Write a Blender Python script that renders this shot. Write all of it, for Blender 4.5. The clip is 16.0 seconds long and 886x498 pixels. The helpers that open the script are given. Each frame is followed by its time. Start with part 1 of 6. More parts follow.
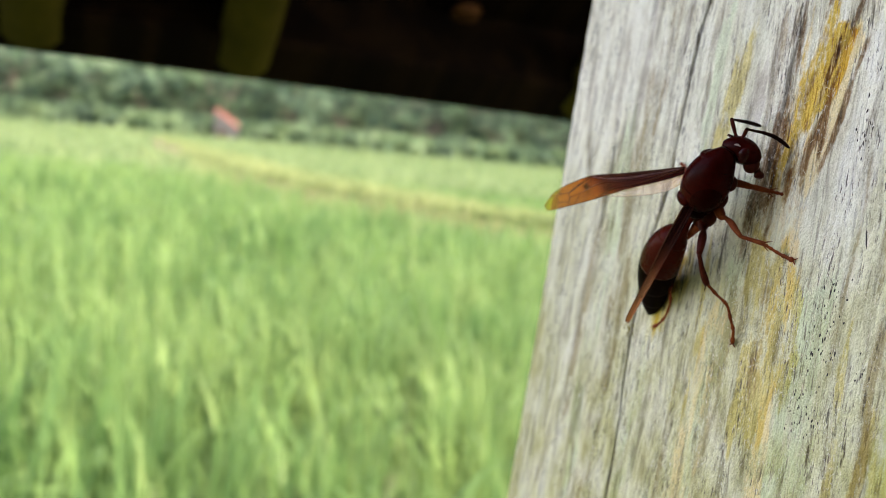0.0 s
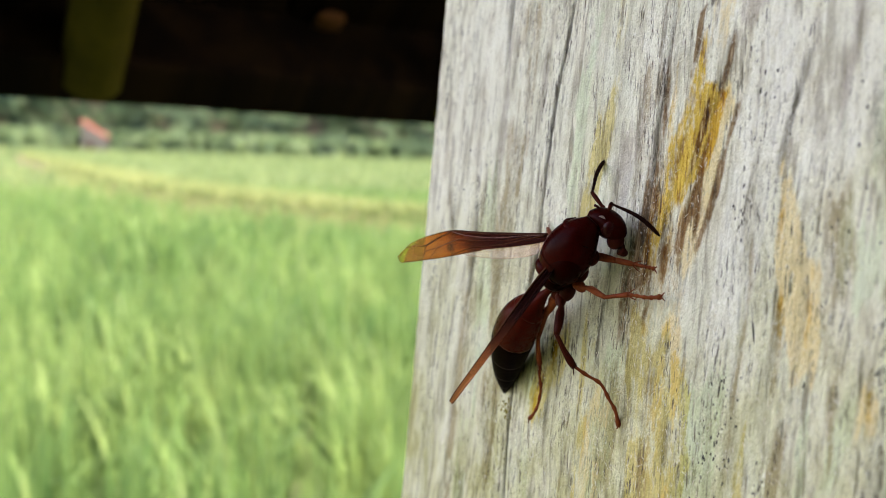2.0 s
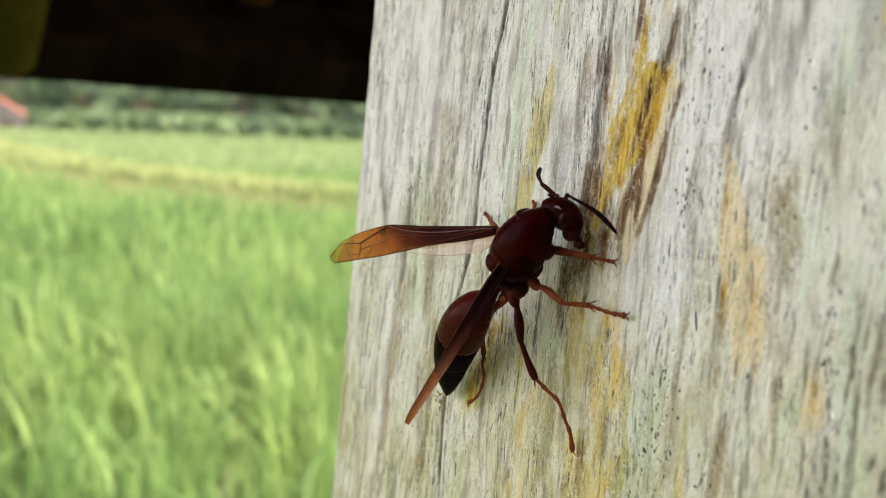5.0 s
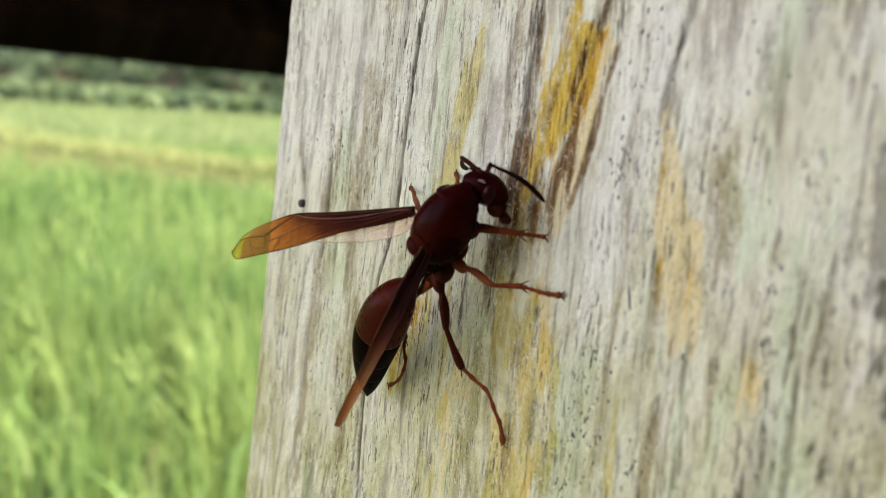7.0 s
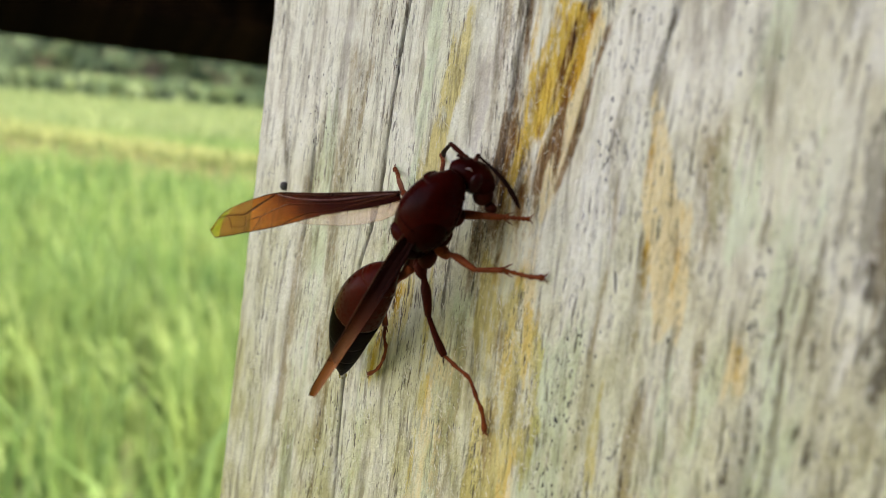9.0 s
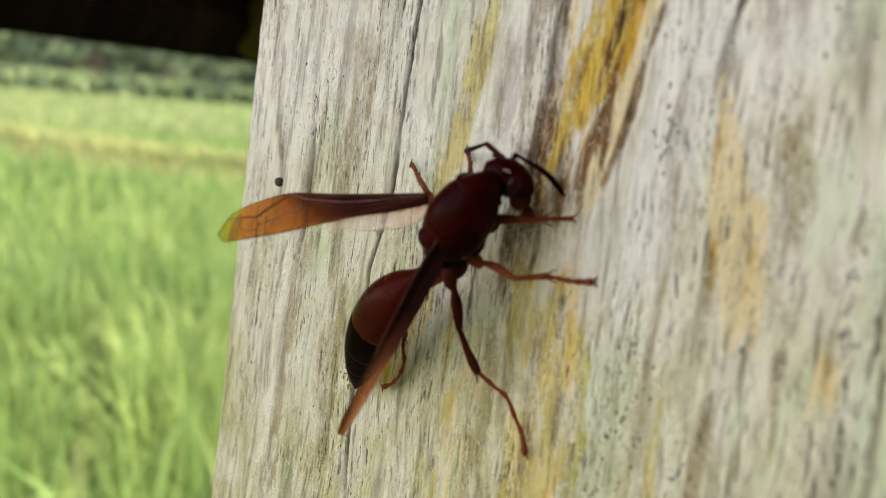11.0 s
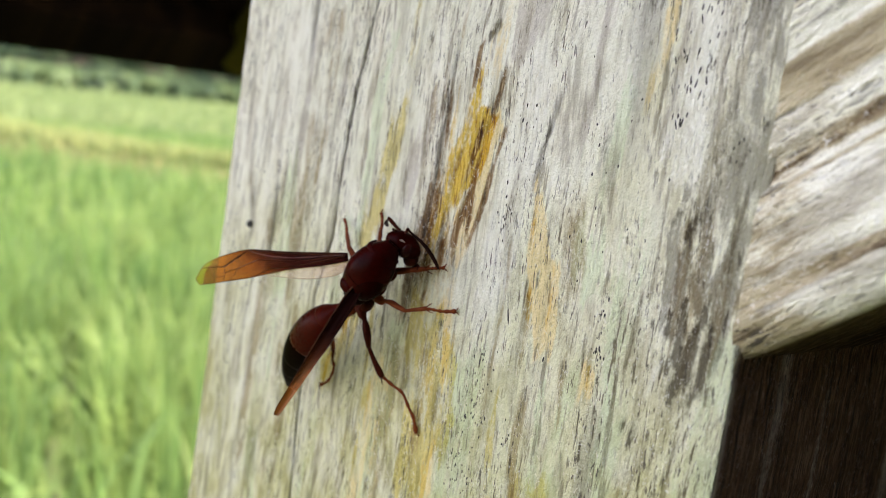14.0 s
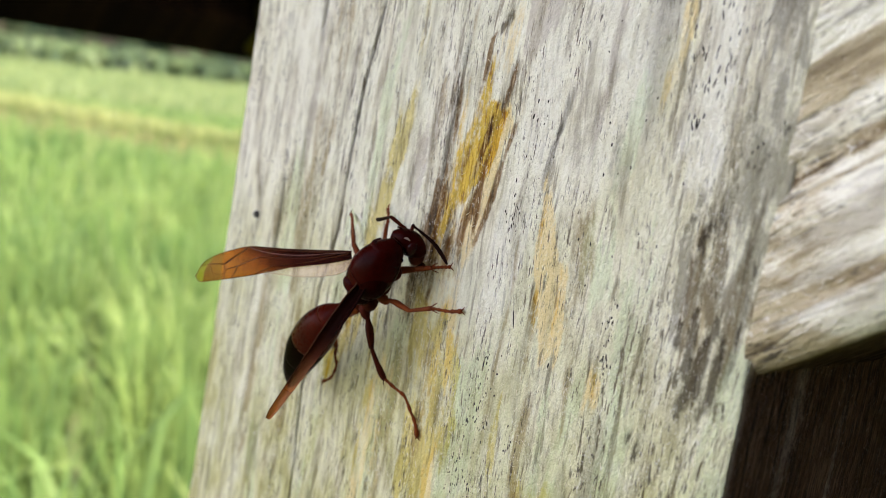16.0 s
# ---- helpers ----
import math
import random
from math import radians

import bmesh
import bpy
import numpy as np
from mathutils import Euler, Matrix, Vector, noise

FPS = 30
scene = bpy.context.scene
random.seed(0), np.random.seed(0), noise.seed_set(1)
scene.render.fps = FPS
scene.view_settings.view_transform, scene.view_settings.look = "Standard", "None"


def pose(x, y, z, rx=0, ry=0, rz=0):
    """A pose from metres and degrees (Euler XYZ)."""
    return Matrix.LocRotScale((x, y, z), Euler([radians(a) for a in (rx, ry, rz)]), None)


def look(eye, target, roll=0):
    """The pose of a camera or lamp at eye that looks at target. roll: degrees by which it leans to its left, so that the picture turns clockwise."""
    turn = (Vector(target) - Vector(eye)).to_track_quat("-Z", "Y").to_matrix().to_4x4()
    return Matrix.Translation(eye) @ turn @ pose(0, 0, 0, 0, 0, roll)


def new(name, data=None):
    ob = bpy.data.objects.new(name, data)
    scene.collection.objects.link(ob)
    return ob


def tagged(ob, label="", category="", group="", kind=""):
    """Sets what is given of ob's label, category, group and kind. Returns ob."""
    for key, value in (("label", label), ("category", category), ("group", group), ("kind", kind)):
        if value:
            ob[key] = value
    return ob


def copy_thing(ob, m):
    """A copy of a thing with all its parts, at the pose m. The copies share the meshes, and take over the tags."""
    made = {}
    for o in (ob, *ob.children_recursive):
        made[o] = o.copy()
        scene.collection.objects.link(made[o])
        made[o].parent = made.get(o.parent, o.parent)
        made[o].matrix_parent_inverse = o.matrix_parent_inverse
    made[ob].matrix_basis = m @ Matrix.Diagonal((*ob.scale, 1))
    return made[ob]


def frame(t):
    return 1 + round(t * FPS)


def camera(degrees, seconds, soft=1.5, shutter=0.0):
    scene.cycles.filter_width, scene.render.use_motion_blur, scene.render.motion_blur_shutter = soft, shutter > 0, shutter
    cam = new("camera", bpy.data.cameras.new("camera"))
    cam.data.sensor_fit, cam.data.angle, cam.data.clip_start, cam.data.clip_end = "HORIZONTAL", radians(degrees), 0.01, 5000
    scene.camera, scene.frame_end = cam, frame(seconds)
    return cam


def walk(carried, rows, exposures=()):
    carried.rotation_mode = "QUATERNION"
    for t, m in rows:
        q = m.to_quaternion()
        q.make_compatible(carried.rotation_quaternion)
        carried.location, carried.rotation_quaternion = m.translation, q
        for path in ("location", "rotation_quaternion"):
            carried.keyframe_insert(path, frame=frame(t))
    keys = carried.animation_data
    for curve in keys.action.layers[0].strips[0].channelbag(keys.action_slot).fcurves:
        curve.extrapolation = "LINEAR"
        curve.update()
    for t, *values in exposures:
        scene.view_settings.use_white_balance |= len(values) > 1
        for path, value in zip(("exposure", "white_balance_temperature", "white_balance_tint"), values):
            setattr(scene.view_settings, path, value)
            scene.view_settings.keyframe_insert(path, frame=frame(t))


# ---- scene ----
cam = camera(55.2, 16.0, soft=0.45)
cam.data.dof.use_dof = True
cam.data.dof.focus_distance = 0.057
cam.data.dof.aperture_fstop = 42.0
# seconds, x, y, z, yaw, pitch, lean
PATH = [
    (0.0, 0.07500, -0.04468, 1.65200, 68.32, -6.46, 5.31),
    (0.5, 0.07183, -0.04528, 1.65447, 69.38, -5.44, 4.57),
    (1.0, 0.07017, -0.04126, 1.65701, 65.70, -6.46, 3.16),
    (1.5, 0.06843, -0.03957, 1.65729, 62.48, -7.05, 2.82),
    (2.0, 0.06738, -0.03836, 1.65840, 60.82, -6.32, 1.80),
    (2.5, 0.06625, -0.03720, 1.65833, 58.91, -6.07, 1.95),
    (3.0, 0.06611, -0.03788, 1.65854, 58.97, -5.58, 1.62),
    (3.5, 0.06565, -0.03743, 1.65800, 58.09, -5.91, 2.34),
    (5.8, 0.06363, -0.03621, 1.65851, 54.21, -7.97, 2.46),
    (6.0, 0.06310, -0.03542, 1.65783, 53.26, -7.54, 3.01),
    (6.5, 0.06262, -0.03482, 1.65781, 52.43, -7.68, 3.04),
    (7.0, 0.06237, -0.03428, 1.65748, 51.51, -8.59, 3.45),
    (7.5, 0.06251, -0.03462, 1.65740, 51.46, -8.75, 3.59),
    (8.0, 0.06163, -0.03394, 1.65720, 50.83, -6.86, 3.62),
    (8.5, 0.06145, -0.03433, 1.65694, 50.21, -7.98, 4.27),
    (9.0, 0.06185, -0.03405, 1.65650, 50.17, -8.72, 4.69),
    (9.2, 0.06087, -0.03435, 1.65605, 49.49, -8.96, 4.70),
    (11.3, 0.05484, -0.03440, 1.65593, 46.38, -8.39, 4.11),
    (11.5, 0.05427, -0.03435, 1.65620, 45.88, -7.80, 3.61),
    (12.0, 0.05447, -0.03398, 1.65609, 46.10, -8.04, 3.45),
    (12.5, 0.05482, -0.03478, 1.65497, 46.99, -8.46, 4.26),
    (13.0, 0.06227, -0.03967, 1.65695, 45.44, -8.09, 6.39),
    (13.5, 0.07340, -0.04425, 1.66192, 45.27, -9.06, 6.00),
    (14.0, 0.07298, -0.04396, 1.66199, 45.85, -8.58, 5.86),
    (14.5, 0.07271, -0.04252, 1.66271, 47.00, -9.82, 6.67),
    (15.0, 0.07279, -0.04197, 1.66225, 47.27, -9.47, 6.88),
    (15.5, 0.07215, -0.04117, 1.66264, 46.73, -9.44, 6.89),
    (16.0, 0.07217, -0.04183, 1.66264, 47.14, -9.63, 7.01),
]
walk(cam, [(t, pose(x, y, z, 0, 0, yaw) @ pose(0, 0, 0, 90 + pitch) @ pose(0, 0, 0, 0, 0, lean)) for t, x, y, z, yaw, pitch, lean in PATH],
     exposures=((0.0, 3.54, 8500, 33), (2.0, 3.54, 8850, 33), (3.5, 3.56, 8950, 33), (8.0, 3.50, 9400, 33), (12.3, 3.46, 9750, 34), (13.4, 3.57, 9000, 33), (16.0, 3.57, 9150, 34)))

# ---- light ----
SUN_ELEVATION, SUN_AZIMUTH = 58.0, 35.0     # degrees; azimuth from +y towards +x
world = bpy.data.worlds.new("sky")
scene.world = world
world.use_nodes = True
wn = world.node_tree.nodes
sky = wn.new("ShaderNodeTexSky")
sky.sky_type, sky.sun_disc = "NISHITA", False
sky.sun_elevation, sky.sun_rotation = radians(SUN_ELEVATION), radians(SUN_AZIMUTH)
sky.air_density, sky.dust_density = 1.0, 3.0
wn["Background"].inputs["Strength"].default_value = 0.15
world.node_tree.links.new(sky.outputs[0], wn["Background"].inputs["Color"])
sun_data = bpy.data.lights.new("sun", "SUN")
sun_data.energy, sun_data.angle, sun_data.color = 1.15, radians(3.0), (1.0, 0.95, 0.87)
sun = new("sun", sun_data)
_e, _a = radians(SUN_ELEVATION), radians(SUN_AZIMUTH)
sun.matrix_world = look((3, 3, 8), Vector((3, 3, 8)) - Vector((math.sin(_a) * math.cos(_e), math.cos(_a) * math.cos(_e), math.sin(_e))))


# ---- materials ----
class Nodes:
    """A small builder of node materials."""

    def __init__(self, name):
        self.mat = bpy.data.materials.new(name)
        self.mat.use_nodes = True
        self.tree = self.mat.node_tree
        self.bsdf = self.tree.nodes["Principled BSDF"]
        self.out = self.tree.nodes["Material Output"]

    def add(self, kind):
        return self.tree.nodes.new(kind)

    def link(self, a, b):
        self.tree.links.new(a, b)

    def put(self, socket, value):
        if isinstance(value, bpy.types.NodeSocket):
            self.link(value, socket)
        else:
            socket.default_value = value

    def mapping(self, vector, scale):
        node = self.add("ShaderNodeMapping")
        self.link(vector, node.inputs["Vector"])
        node.inputs["Scale"].default_value = scale
        return node.outputs[0]

    def noise(self, vector, scale, detail=3.0, rough=0.55, distortion=0.0):
        node = self.add("ShaderNodeTexNoise")
        if vector is not None:
            self.link(vector, node.inputs["Vector"])
        node.inputs["Scale"].default_value = scale
        node.inputs["Detail"].default_value = detail
        node.inputs["Roughness"].default_value = rough
        node.inputs["Distortion"].default_value = distortion
        return node.outputs["Fac"]

    def ramp(self, value, *stops):
        node = self.add("ShaderNodeValToRGB")
        self.link(value, node.inputs[0])
        el = node.color_ramp.elements
        while len(el) < len(stops):
            el.new(0.5)
        for e, (p, c) in zip(el, stops):
            e.position, e.color = p, (*c, 1.0) if not isinstance(c, (int, float)) else (c, c, c, 1.0)
        return node.outputs[0]

    def mix(self, fac, a, b, mode="MIX"):
        node = self.add("ShaderNodeMix")
        node.data_type, node.blend_type = "RGBA", mode
        self.put(node.inputs[0], fac)
        for socket, value in ((node.inputs[6], a), (node.inputs[7], b)):
            self.put(socket, (*value, 1.0) if isinstance(value, tuple) and len(value) == 3 else value)
        return node.outputs[2]

    def math(self, op, a, b=0.0, clamp=False):
        node = self.add("ShaderNodeMath")
        node.operation, node.use_clamp = op, clamp
        self.put(node.inputs[0], a)
        self.put(node.inputs[1], b)
        return node.outputs[0]

    def attribute(self, name, vector=False):
        node = self.add("ShaderNodeAttribute")
        node.attribute_name = name
        return node.outputs["Vector" if vector else "Fac"]

    def coords(self):
        return self.add("ShaderNodeTexCoord").outputs["Object"]

    def bump(self, height, strength=0.3, distance=0.001):
        node = self.add("ShaderNodeBump")
        node.inputs["Strength"].default_value = strength
        node.inputs["Distance"].default_value = distance
        self.link(height, node.inputs["Height"])
        self.link(node.outputs[0], self.bsdf.inputs["Normal"])

    def surface(self, colour=None, rough=None, **more):
        if colour is not None:
            self.put(self.bsdf.inputs["Base Color"], (*colour, 1.0) if isinstance(colour, tuple) else colour)
        if rough is not None:
            self.put(self.bsdf.inputs["Roughness"], rough)
        for key, value in more.items():
            self.put(self.bsdf.inputs[key.replace("_", " ")], value)
        return self.mat


def weathered_wood():
    """Silver-grey weathered timber: short fibres, pale and grey streaks, crinkled flakes, stains and painted shade by
    attribute.
    """
    n = Nodes("weathered_wood")
    g = n.attribute("grain", True)      # millimetres: across, depth, along
    streak = n.noise(n.mapping(g, (0.80, 0.80, 0.115)), 1.0, 4, 0.62, 0.25)
    fine = n.noise(n.mapping(g, (3.0, 3.0, 0.42)), 1.0, 5, 0.65)
    hair = n.noise(n.mapping(g, (6.5, 6.5, 1.1)), 1.0, 4, 0.65)
    dash = n.noise(n.mapping(g, (2.7, 2.7, 0.50)), 1.0, 3, 0.6, 0.3)
    broad = n.noise(n.mapping(g, (0.16, 0.16, 0.04)), 1.0, 3, 0.55, 0.4)
    blot = n.noise(n.mapping(g, (0.35, 0.35, 0.20)), 1.0, 4, 0.6, 0.3)
    grit = n.noise(n.mapping(g, (2.6, 2.6, 1.7)), 1.0, 5, 0.7)
    worn = n.noise(n.mapping(g, (0.34, 0.34, 0.10)), 1.0, 3, 0.6, 0.5)     # where the fibres lie open
    open_fibre = n.ramp(worn, (0.42, 0.08), (0.58, 1.0))
    ply = n.noise(n.mapping(g, (1.5, 1.5, 0.17)), 1.0, 4, 0.6, 0.2)
    flake = n.noise(n.mapping(g, (3.4, 3.4, 2.0)), 1.0, 3, 0.6, 1.6)       # crinkled flakes of the bleached skin
    col = n.ramp(streak, (0.36, (0.46, 0.425, 0.35)), (0.42, (0.68, 0.655, 0.565)), (0.48, (0.86, 0.855, 0.765)), (0.56, (0.96, 0.965, 0.895)))
    col = n.mix(n.ramp(broad, (0.44, 0.0), (0.58, 0.55)), col, (0.80, 0.83, 0.73))
    col = n.mix(n.ramp(blot, (0.53, 0.0), (0.64, 0.34)), col, (0.56, 0.505, 0.40))
    col = n.mix(n.ramp(ply, (0.36, 0.75), (0.43, 0.0)), col, (0.35, 0.315, 0.25))
    col = n.mix(n.ramp(ply, (0.54, 0.0), (0.61, 0.75)), col, (0.94, 0.945, 0.87))
    col = n.mix(n.math("MULTIPLY", n.ramp(fine, (0.37, 0.95), (0.44, 0.0)), open_fibre), col, (0.17, 0.145, 0.11))
    col = n.mix(n.math("MULTIPLY", n.ramp(fine, (0.57, 0.0), (0.65, 0.6)), open_fibre), col, (0.93, 0.94, 0.88))
    col = n.mix(n.math("MULTIPLY", n.attribute("algae"), n.ramp(blot, (0.35, 0.4), (0.6, 1.0))), col, (0.71, 0.705, 0.43), "MULTIPLY")
    col = n.mix(n.math("MULTIPLY", n.attribute("bleach"), n.ramp(streak, (0.38, 0.25), (0.50, 0.75))), col, (0.95, 0.965, 0.92))
    mottle = n.noise(n.mapping(g, (0.75, 0.75, 0.34)), 1.0, 5, 0.65, 0.5)
    col = n.mix(n.ramp(mottle, (0.53, 0.0), (0.60, 0.42)), col, (0.76, 0.735, 0.68), "MULTIPLY")
    col = n.mix(1.0, col, (1.0, 0.985, 0.92), "MULTIPLY")
    rag = n.math("ADD", n.math("MULTIPLY", n.math("SUBTRACT", fine, 0.5), 3.6), n.math("MULTIPLY", n.math("SUBTRACT", grit, 0.5), 2.6))
    for name, tint, most in (("sage", (0.86, 0.955, 0.865), 0.9), ("taupe", (0.58, 0.485, 0.37), 0.9), ("ash", (0.47, 0.455, 0.445), 0.95), ("mauve", (0.70, 0.66, 0.665), 0.9), ("peach", (0.90, 0.71, 0.35), 0.70), ("olive", (0.88, 0.745, 0.34), 0.85),
                             ("ochre", (0.86, 0.565, 0.085), 0.96), ("umber", (0.27, 0.145, 0.068), 0.94), ("soot_and_shade", (0.21, 0.19, 0.175), 0.95)):
        mask = n.attribute(name)
        amount = n.math("MULTIPLY", n.math("ADD", n.math("SUBTRACT", n.math("MULTIPLY", mask, 1.35), 0.18), rag), 1.15, True)
        amount = n.math("MULTIPLY", n.math("MULTIPLY", amount, n.math("MULTIPLY", mask, 1.6, True)), most, True)
        col = n.mix(amount, col, tint, "MIX" if name == "peach" else "MULTIPLY")
    gold = n.attribute("ochre")
    col = n.mix(n.math("MULTIPLY", gold, n.ramp(fine, (0.39, 0.95), (0.48, 0.0))), col, (0.56, 0.36, 0.20), "MULTIPLY")
    brown = n.attribute("umber")
    col = n.mix(n.math("MULTIPLY", brown, n.ramp(fine, (0.40, 0.9), (0.49, 0.0))), col, (0.42, 0.33, 0.25), "MULTIPLY")
    col = n.mix(n.math("MULTIPLY", brown, n.ramp(fine, (0.54, 0.0), (0.62, 0.6))), col, (0.62, 0.47, 0.31))
    col = n.mix(n.math("MULTIPLY", gold, n.ramp(fine, (0.54, 0.0), (0.62, 0.45))), col, (0.88, 0.66, 0.22))
    col = n.mix(n.math("MULTIPLY", n.ramp(flake, (0.34, 0.55), (0.42, 0.0)), open_fibre), col, (0.55, 0.52, 0.46), "MULTIPLY")
    col = n.mix(n.math("MULTIPLY", n.ramp(flake, (0.60, 0.0), (0.67, 0.5)), open_fibre), col, (0.95, 0.95, 0.90))
    col = n.mix(n.math("MULTIPLY", n.ramp(hair, (0.36, 0.90), (0.40, 0.0)), open_fibre), col, (0.11, 0.092, 0.07))
    col = n.mix(n.math("MULTIPLY", n.ramp(dash, (0.32, 0.85), (0.352, 0.0)), n.ramp(worn, (0.40, 0.1), (0.54, 1.0))), col, (0.075, 0.063, 0.052))
    col = n.mix(n.math("MULTIPLY", n.attribute("cleft"), 0.95), col, (0.05, 0.043, 0.035))
    n.surface(col, n.ramp(fine, (0.3, 0.95), (0.7, 0.72)), Specular_IOR_Level=0.25)
    relief = n.math("ADD", n.math("MULTIPLY", hair, 0.45), n.math("ADD", fine, n.math("ADD", n.math("MULTIPLY", grit, 0.6), n.math("MULTIPLY", flake, 0.55))))
    n.bump(relief, 1.0, 0.00052)
    return n.mat


def plain_wood(name, dark, mid, light, rough=0.8, scale=1.0, upright=False):
    """Boards whose grain runs along the object's own x axis, or its z axis."""
    n = Nodes(name)
    c = n.coords()
    order = (lambda a, b: (b, b, a)) if upright else (lambda a, b: (a, b, b))
    streak = n.noise(n.mapping(c, order(9 * scale, 170 * scale)), 1.0, 5, 0.62, 0.3)
    fine = n.noise(n.mapping(c, order(60 * scale, 800 * scale)), 1.0, 4, 0.6)
    blot = n.noise(c, 45 * scale, 4, 0.6)
    col = n.ramp(streak, (0.38, dark), (0.49, mid), (0.60, light))
    col = n.mix(n.ramp(fine, (0.34, 0.5), (0.46, 0.0)), col, tuple(v * 0.4 for v in dark))
    col = n.mix(n.ramp(blot, (0.5, 0.0), (0.75, 0.4)), col, dark)
    n.surface(col, rough, Specular_IOR_Level=0.02)
    n.bump(n.math("ADD", streak, fine), 0.5, 0.0006)
    return n.mat


def speckled(name, dark, light, scale, rough=0.6, bump=0.3, depth=0.001, **more):
    n = Nodes(name)
    c = n.coords()
    big = n.noise(c, scale, 4, 0.6)
    small = n.noise(c, scale * 7, 3, 0.6)
    col = n.mix(n.ramp(small, (0.35, 0.35), (0.6, 0.0)), n.ramp(big, (0.32, dark), (0.68, light)), dark)
    n.surface(col, rough, **more)
    n.bump(small, bump, depth)
    return n.mat


def foliage(name, low, mid, high, gloss=0.45, glow=0.4, clump=0.55, shine=0.15, patchy=((0.42, 0.0), (0.62, 0.75))):
    """Thin leaves: each island its own shade, light passing through."""
    n = Nodes(name)
    pick = n.add("ShaderNodeNewGeometry").outputs["Random Per Island"]
    patch = n.noise(n.coords(), clump, 3, 0.6)
    fine = n.noise(n.coords(), 14.0, 2, 0.5)
    col = n.ramp(pick, (0.0, low), (0.5, mid), (1.0, high))
    col = n.mix(n.ramp(patch, *patchy), col, high)
    col = n.mix(n.ramp(fine, (0.3, 0.35), (0.6, 0.0)), col, low)
    n.surface(col, gloss, Specular_IOR_Level=shine)
    through_leaf = n.add("ShaderNodeBsdfTranslucent")
    n.link(col, through_leaf.inputs["Color"])
    both = n.add("ShaderNodeMixShader")
    both.inputs[0].default_value = glow
    n.link(n.bsdf.outputs[0], both.inputs[1])
    n.link(through_leaf.outputs[0], both.inputs[2])
    n.link(both.outputs[0], n.out.inputs["Surface"])
    return n.mat


def chitin(name, dark, light, scale=900.0, rough=0.34, shine=0.05):
    n = Nodes(name)
    c = n.coords()
    big = n.noise(c, scale * 0.6, 3, 0.55)
    pores = n.noise(c, scale * 9, 3, 0.6)
    col = n.mix(n.ramp(pores, (0.35, 0.4), (0.55, 0.0)), n.ramp(big, (0.3, dark), (0.7, light)), tuple(v * 0.6 for v in dark))
    n.surface(col, n.ramp(pores, (0.3, rough + 0.12), (0.7, rough - 0.04)), Specular_IOR_Level=shine)
    n.bump(pores, 0.25, 0.00003)
    return n.mat


def wing_skin(name, stops, body, bounce=0.6):
    """Amber membrane: dark towards the root, clear yellow where it is single at the end; light passes straight through."""
    n = Nodes(name)
    along = n.attribute("along")
    crumple = n.noise(n.coords(), 900, 3, 0.6)
    tint = n.ramp(n.math("ADD", along, n.math("MULTIPLY", n.math("SUBTRACT", crumple, 0.5), 0.05)), *stops)
    pass_by = n.add("ShaderNodeBsdfTransparent")
    n.link(tint, pass_by.inputs["Color"])
    n.surface(n.mix(bounce, (0.02, 0.004, 0.002), tint), 0.30, Specular_IOR_Level=0.03)
    both = n.add("ShaderNodeMixShader")
    n.link(n.ramp(along, (0.0, body[0]), (0.5, body[1]), (0.79, body[2]), (0.82, body[3])), both.inputs[0])
    n.link(pass_by.outputs[0], both.inputs[1])
    n.link(n.bsdf.outputs[0], both.inputs[2])
    n.link(both.outputs[0], n.out.inputs["Surface"])
    n.bump(crumple, 0.35, 0.00006)
    return n.mat


WOOD = weathered_wood()
# brown planks darkened in colour for the shade inside the hut
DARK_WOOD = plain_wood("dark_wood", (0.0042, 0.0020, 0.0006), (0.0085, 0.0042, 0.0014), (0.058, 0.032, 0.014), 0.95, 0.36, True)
# near-black wood: the shade under the eave is put into its colour
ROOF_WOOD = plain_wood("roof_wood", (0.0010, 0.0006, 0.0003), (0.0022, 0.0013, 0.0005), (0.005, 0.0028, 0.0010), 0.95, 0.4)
BAMBOO = speckled("mossy_bamboo", (0.020, 0.017, 0.002), (0.045, 0.037, 0.005), 30, 0.9, Specular_IOR_Level=0.03)
KNOT = speckled("knot_wood", (0.020, 0.008, 0.002), (0.050, 0.022, 0.007), 90, 0.8, Specular_IOR_Level=0.05)
IRON = speckled("black_iron", (0.006, 0.005, 0.005), (0.014, 0.012, 0.011), 2000, 0.45)
MILDEW = speckled("mildew", (0.012, 0.011, 0.010), (0.05, 0.047, 0.042), 3000, 0.9)
FIBRE = speckled("wood_fibre", (0.70, 0.64, 0.46), (0.90, 0.86, 0.70), 1500, 0.8)
MOSS = speckled("yellow_moss", (0.16, 0.13, 0.02), (0.36, 0.30, 0.05), 1800, 0.9)
RICE = foliage("rice_leaf", (0.029, 0.092, 0.026), (0.056, 0.146, 0.040), (0.106, 0.200, 0.060), 0.5, 0.45, 0.55, 0.14)
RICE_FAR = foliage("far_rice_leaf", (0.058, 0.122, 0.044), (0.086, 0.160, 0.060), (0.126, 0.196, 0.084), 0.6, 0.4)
BUND_GRASS = foliage("dry_grass", (0.086, 0.146, 0.050), (0.118, 0.182, 0.066), (0.152, 0.205, 0.082), 0.7, 0.35)
LEAVES = foliage("tree_leaf", (0.010, 0.030, 0.026), (0.022, 0.061, 0.042), (0.120, 0.225, 0.120), 0.7, 0.4, 0.15, 0.1, ((0.45, 0.0), (0.56, 0.9)))
SCRUB = foliage("scrub_leaf", (0.014, 0.040, 0.030), (0.032, 0.072, 0.050), (0.120, 0.215, 0.105), 0.7, 0.4, 0.11, 0.1, ((0.40, 0.12), (0.56, 0.9)))
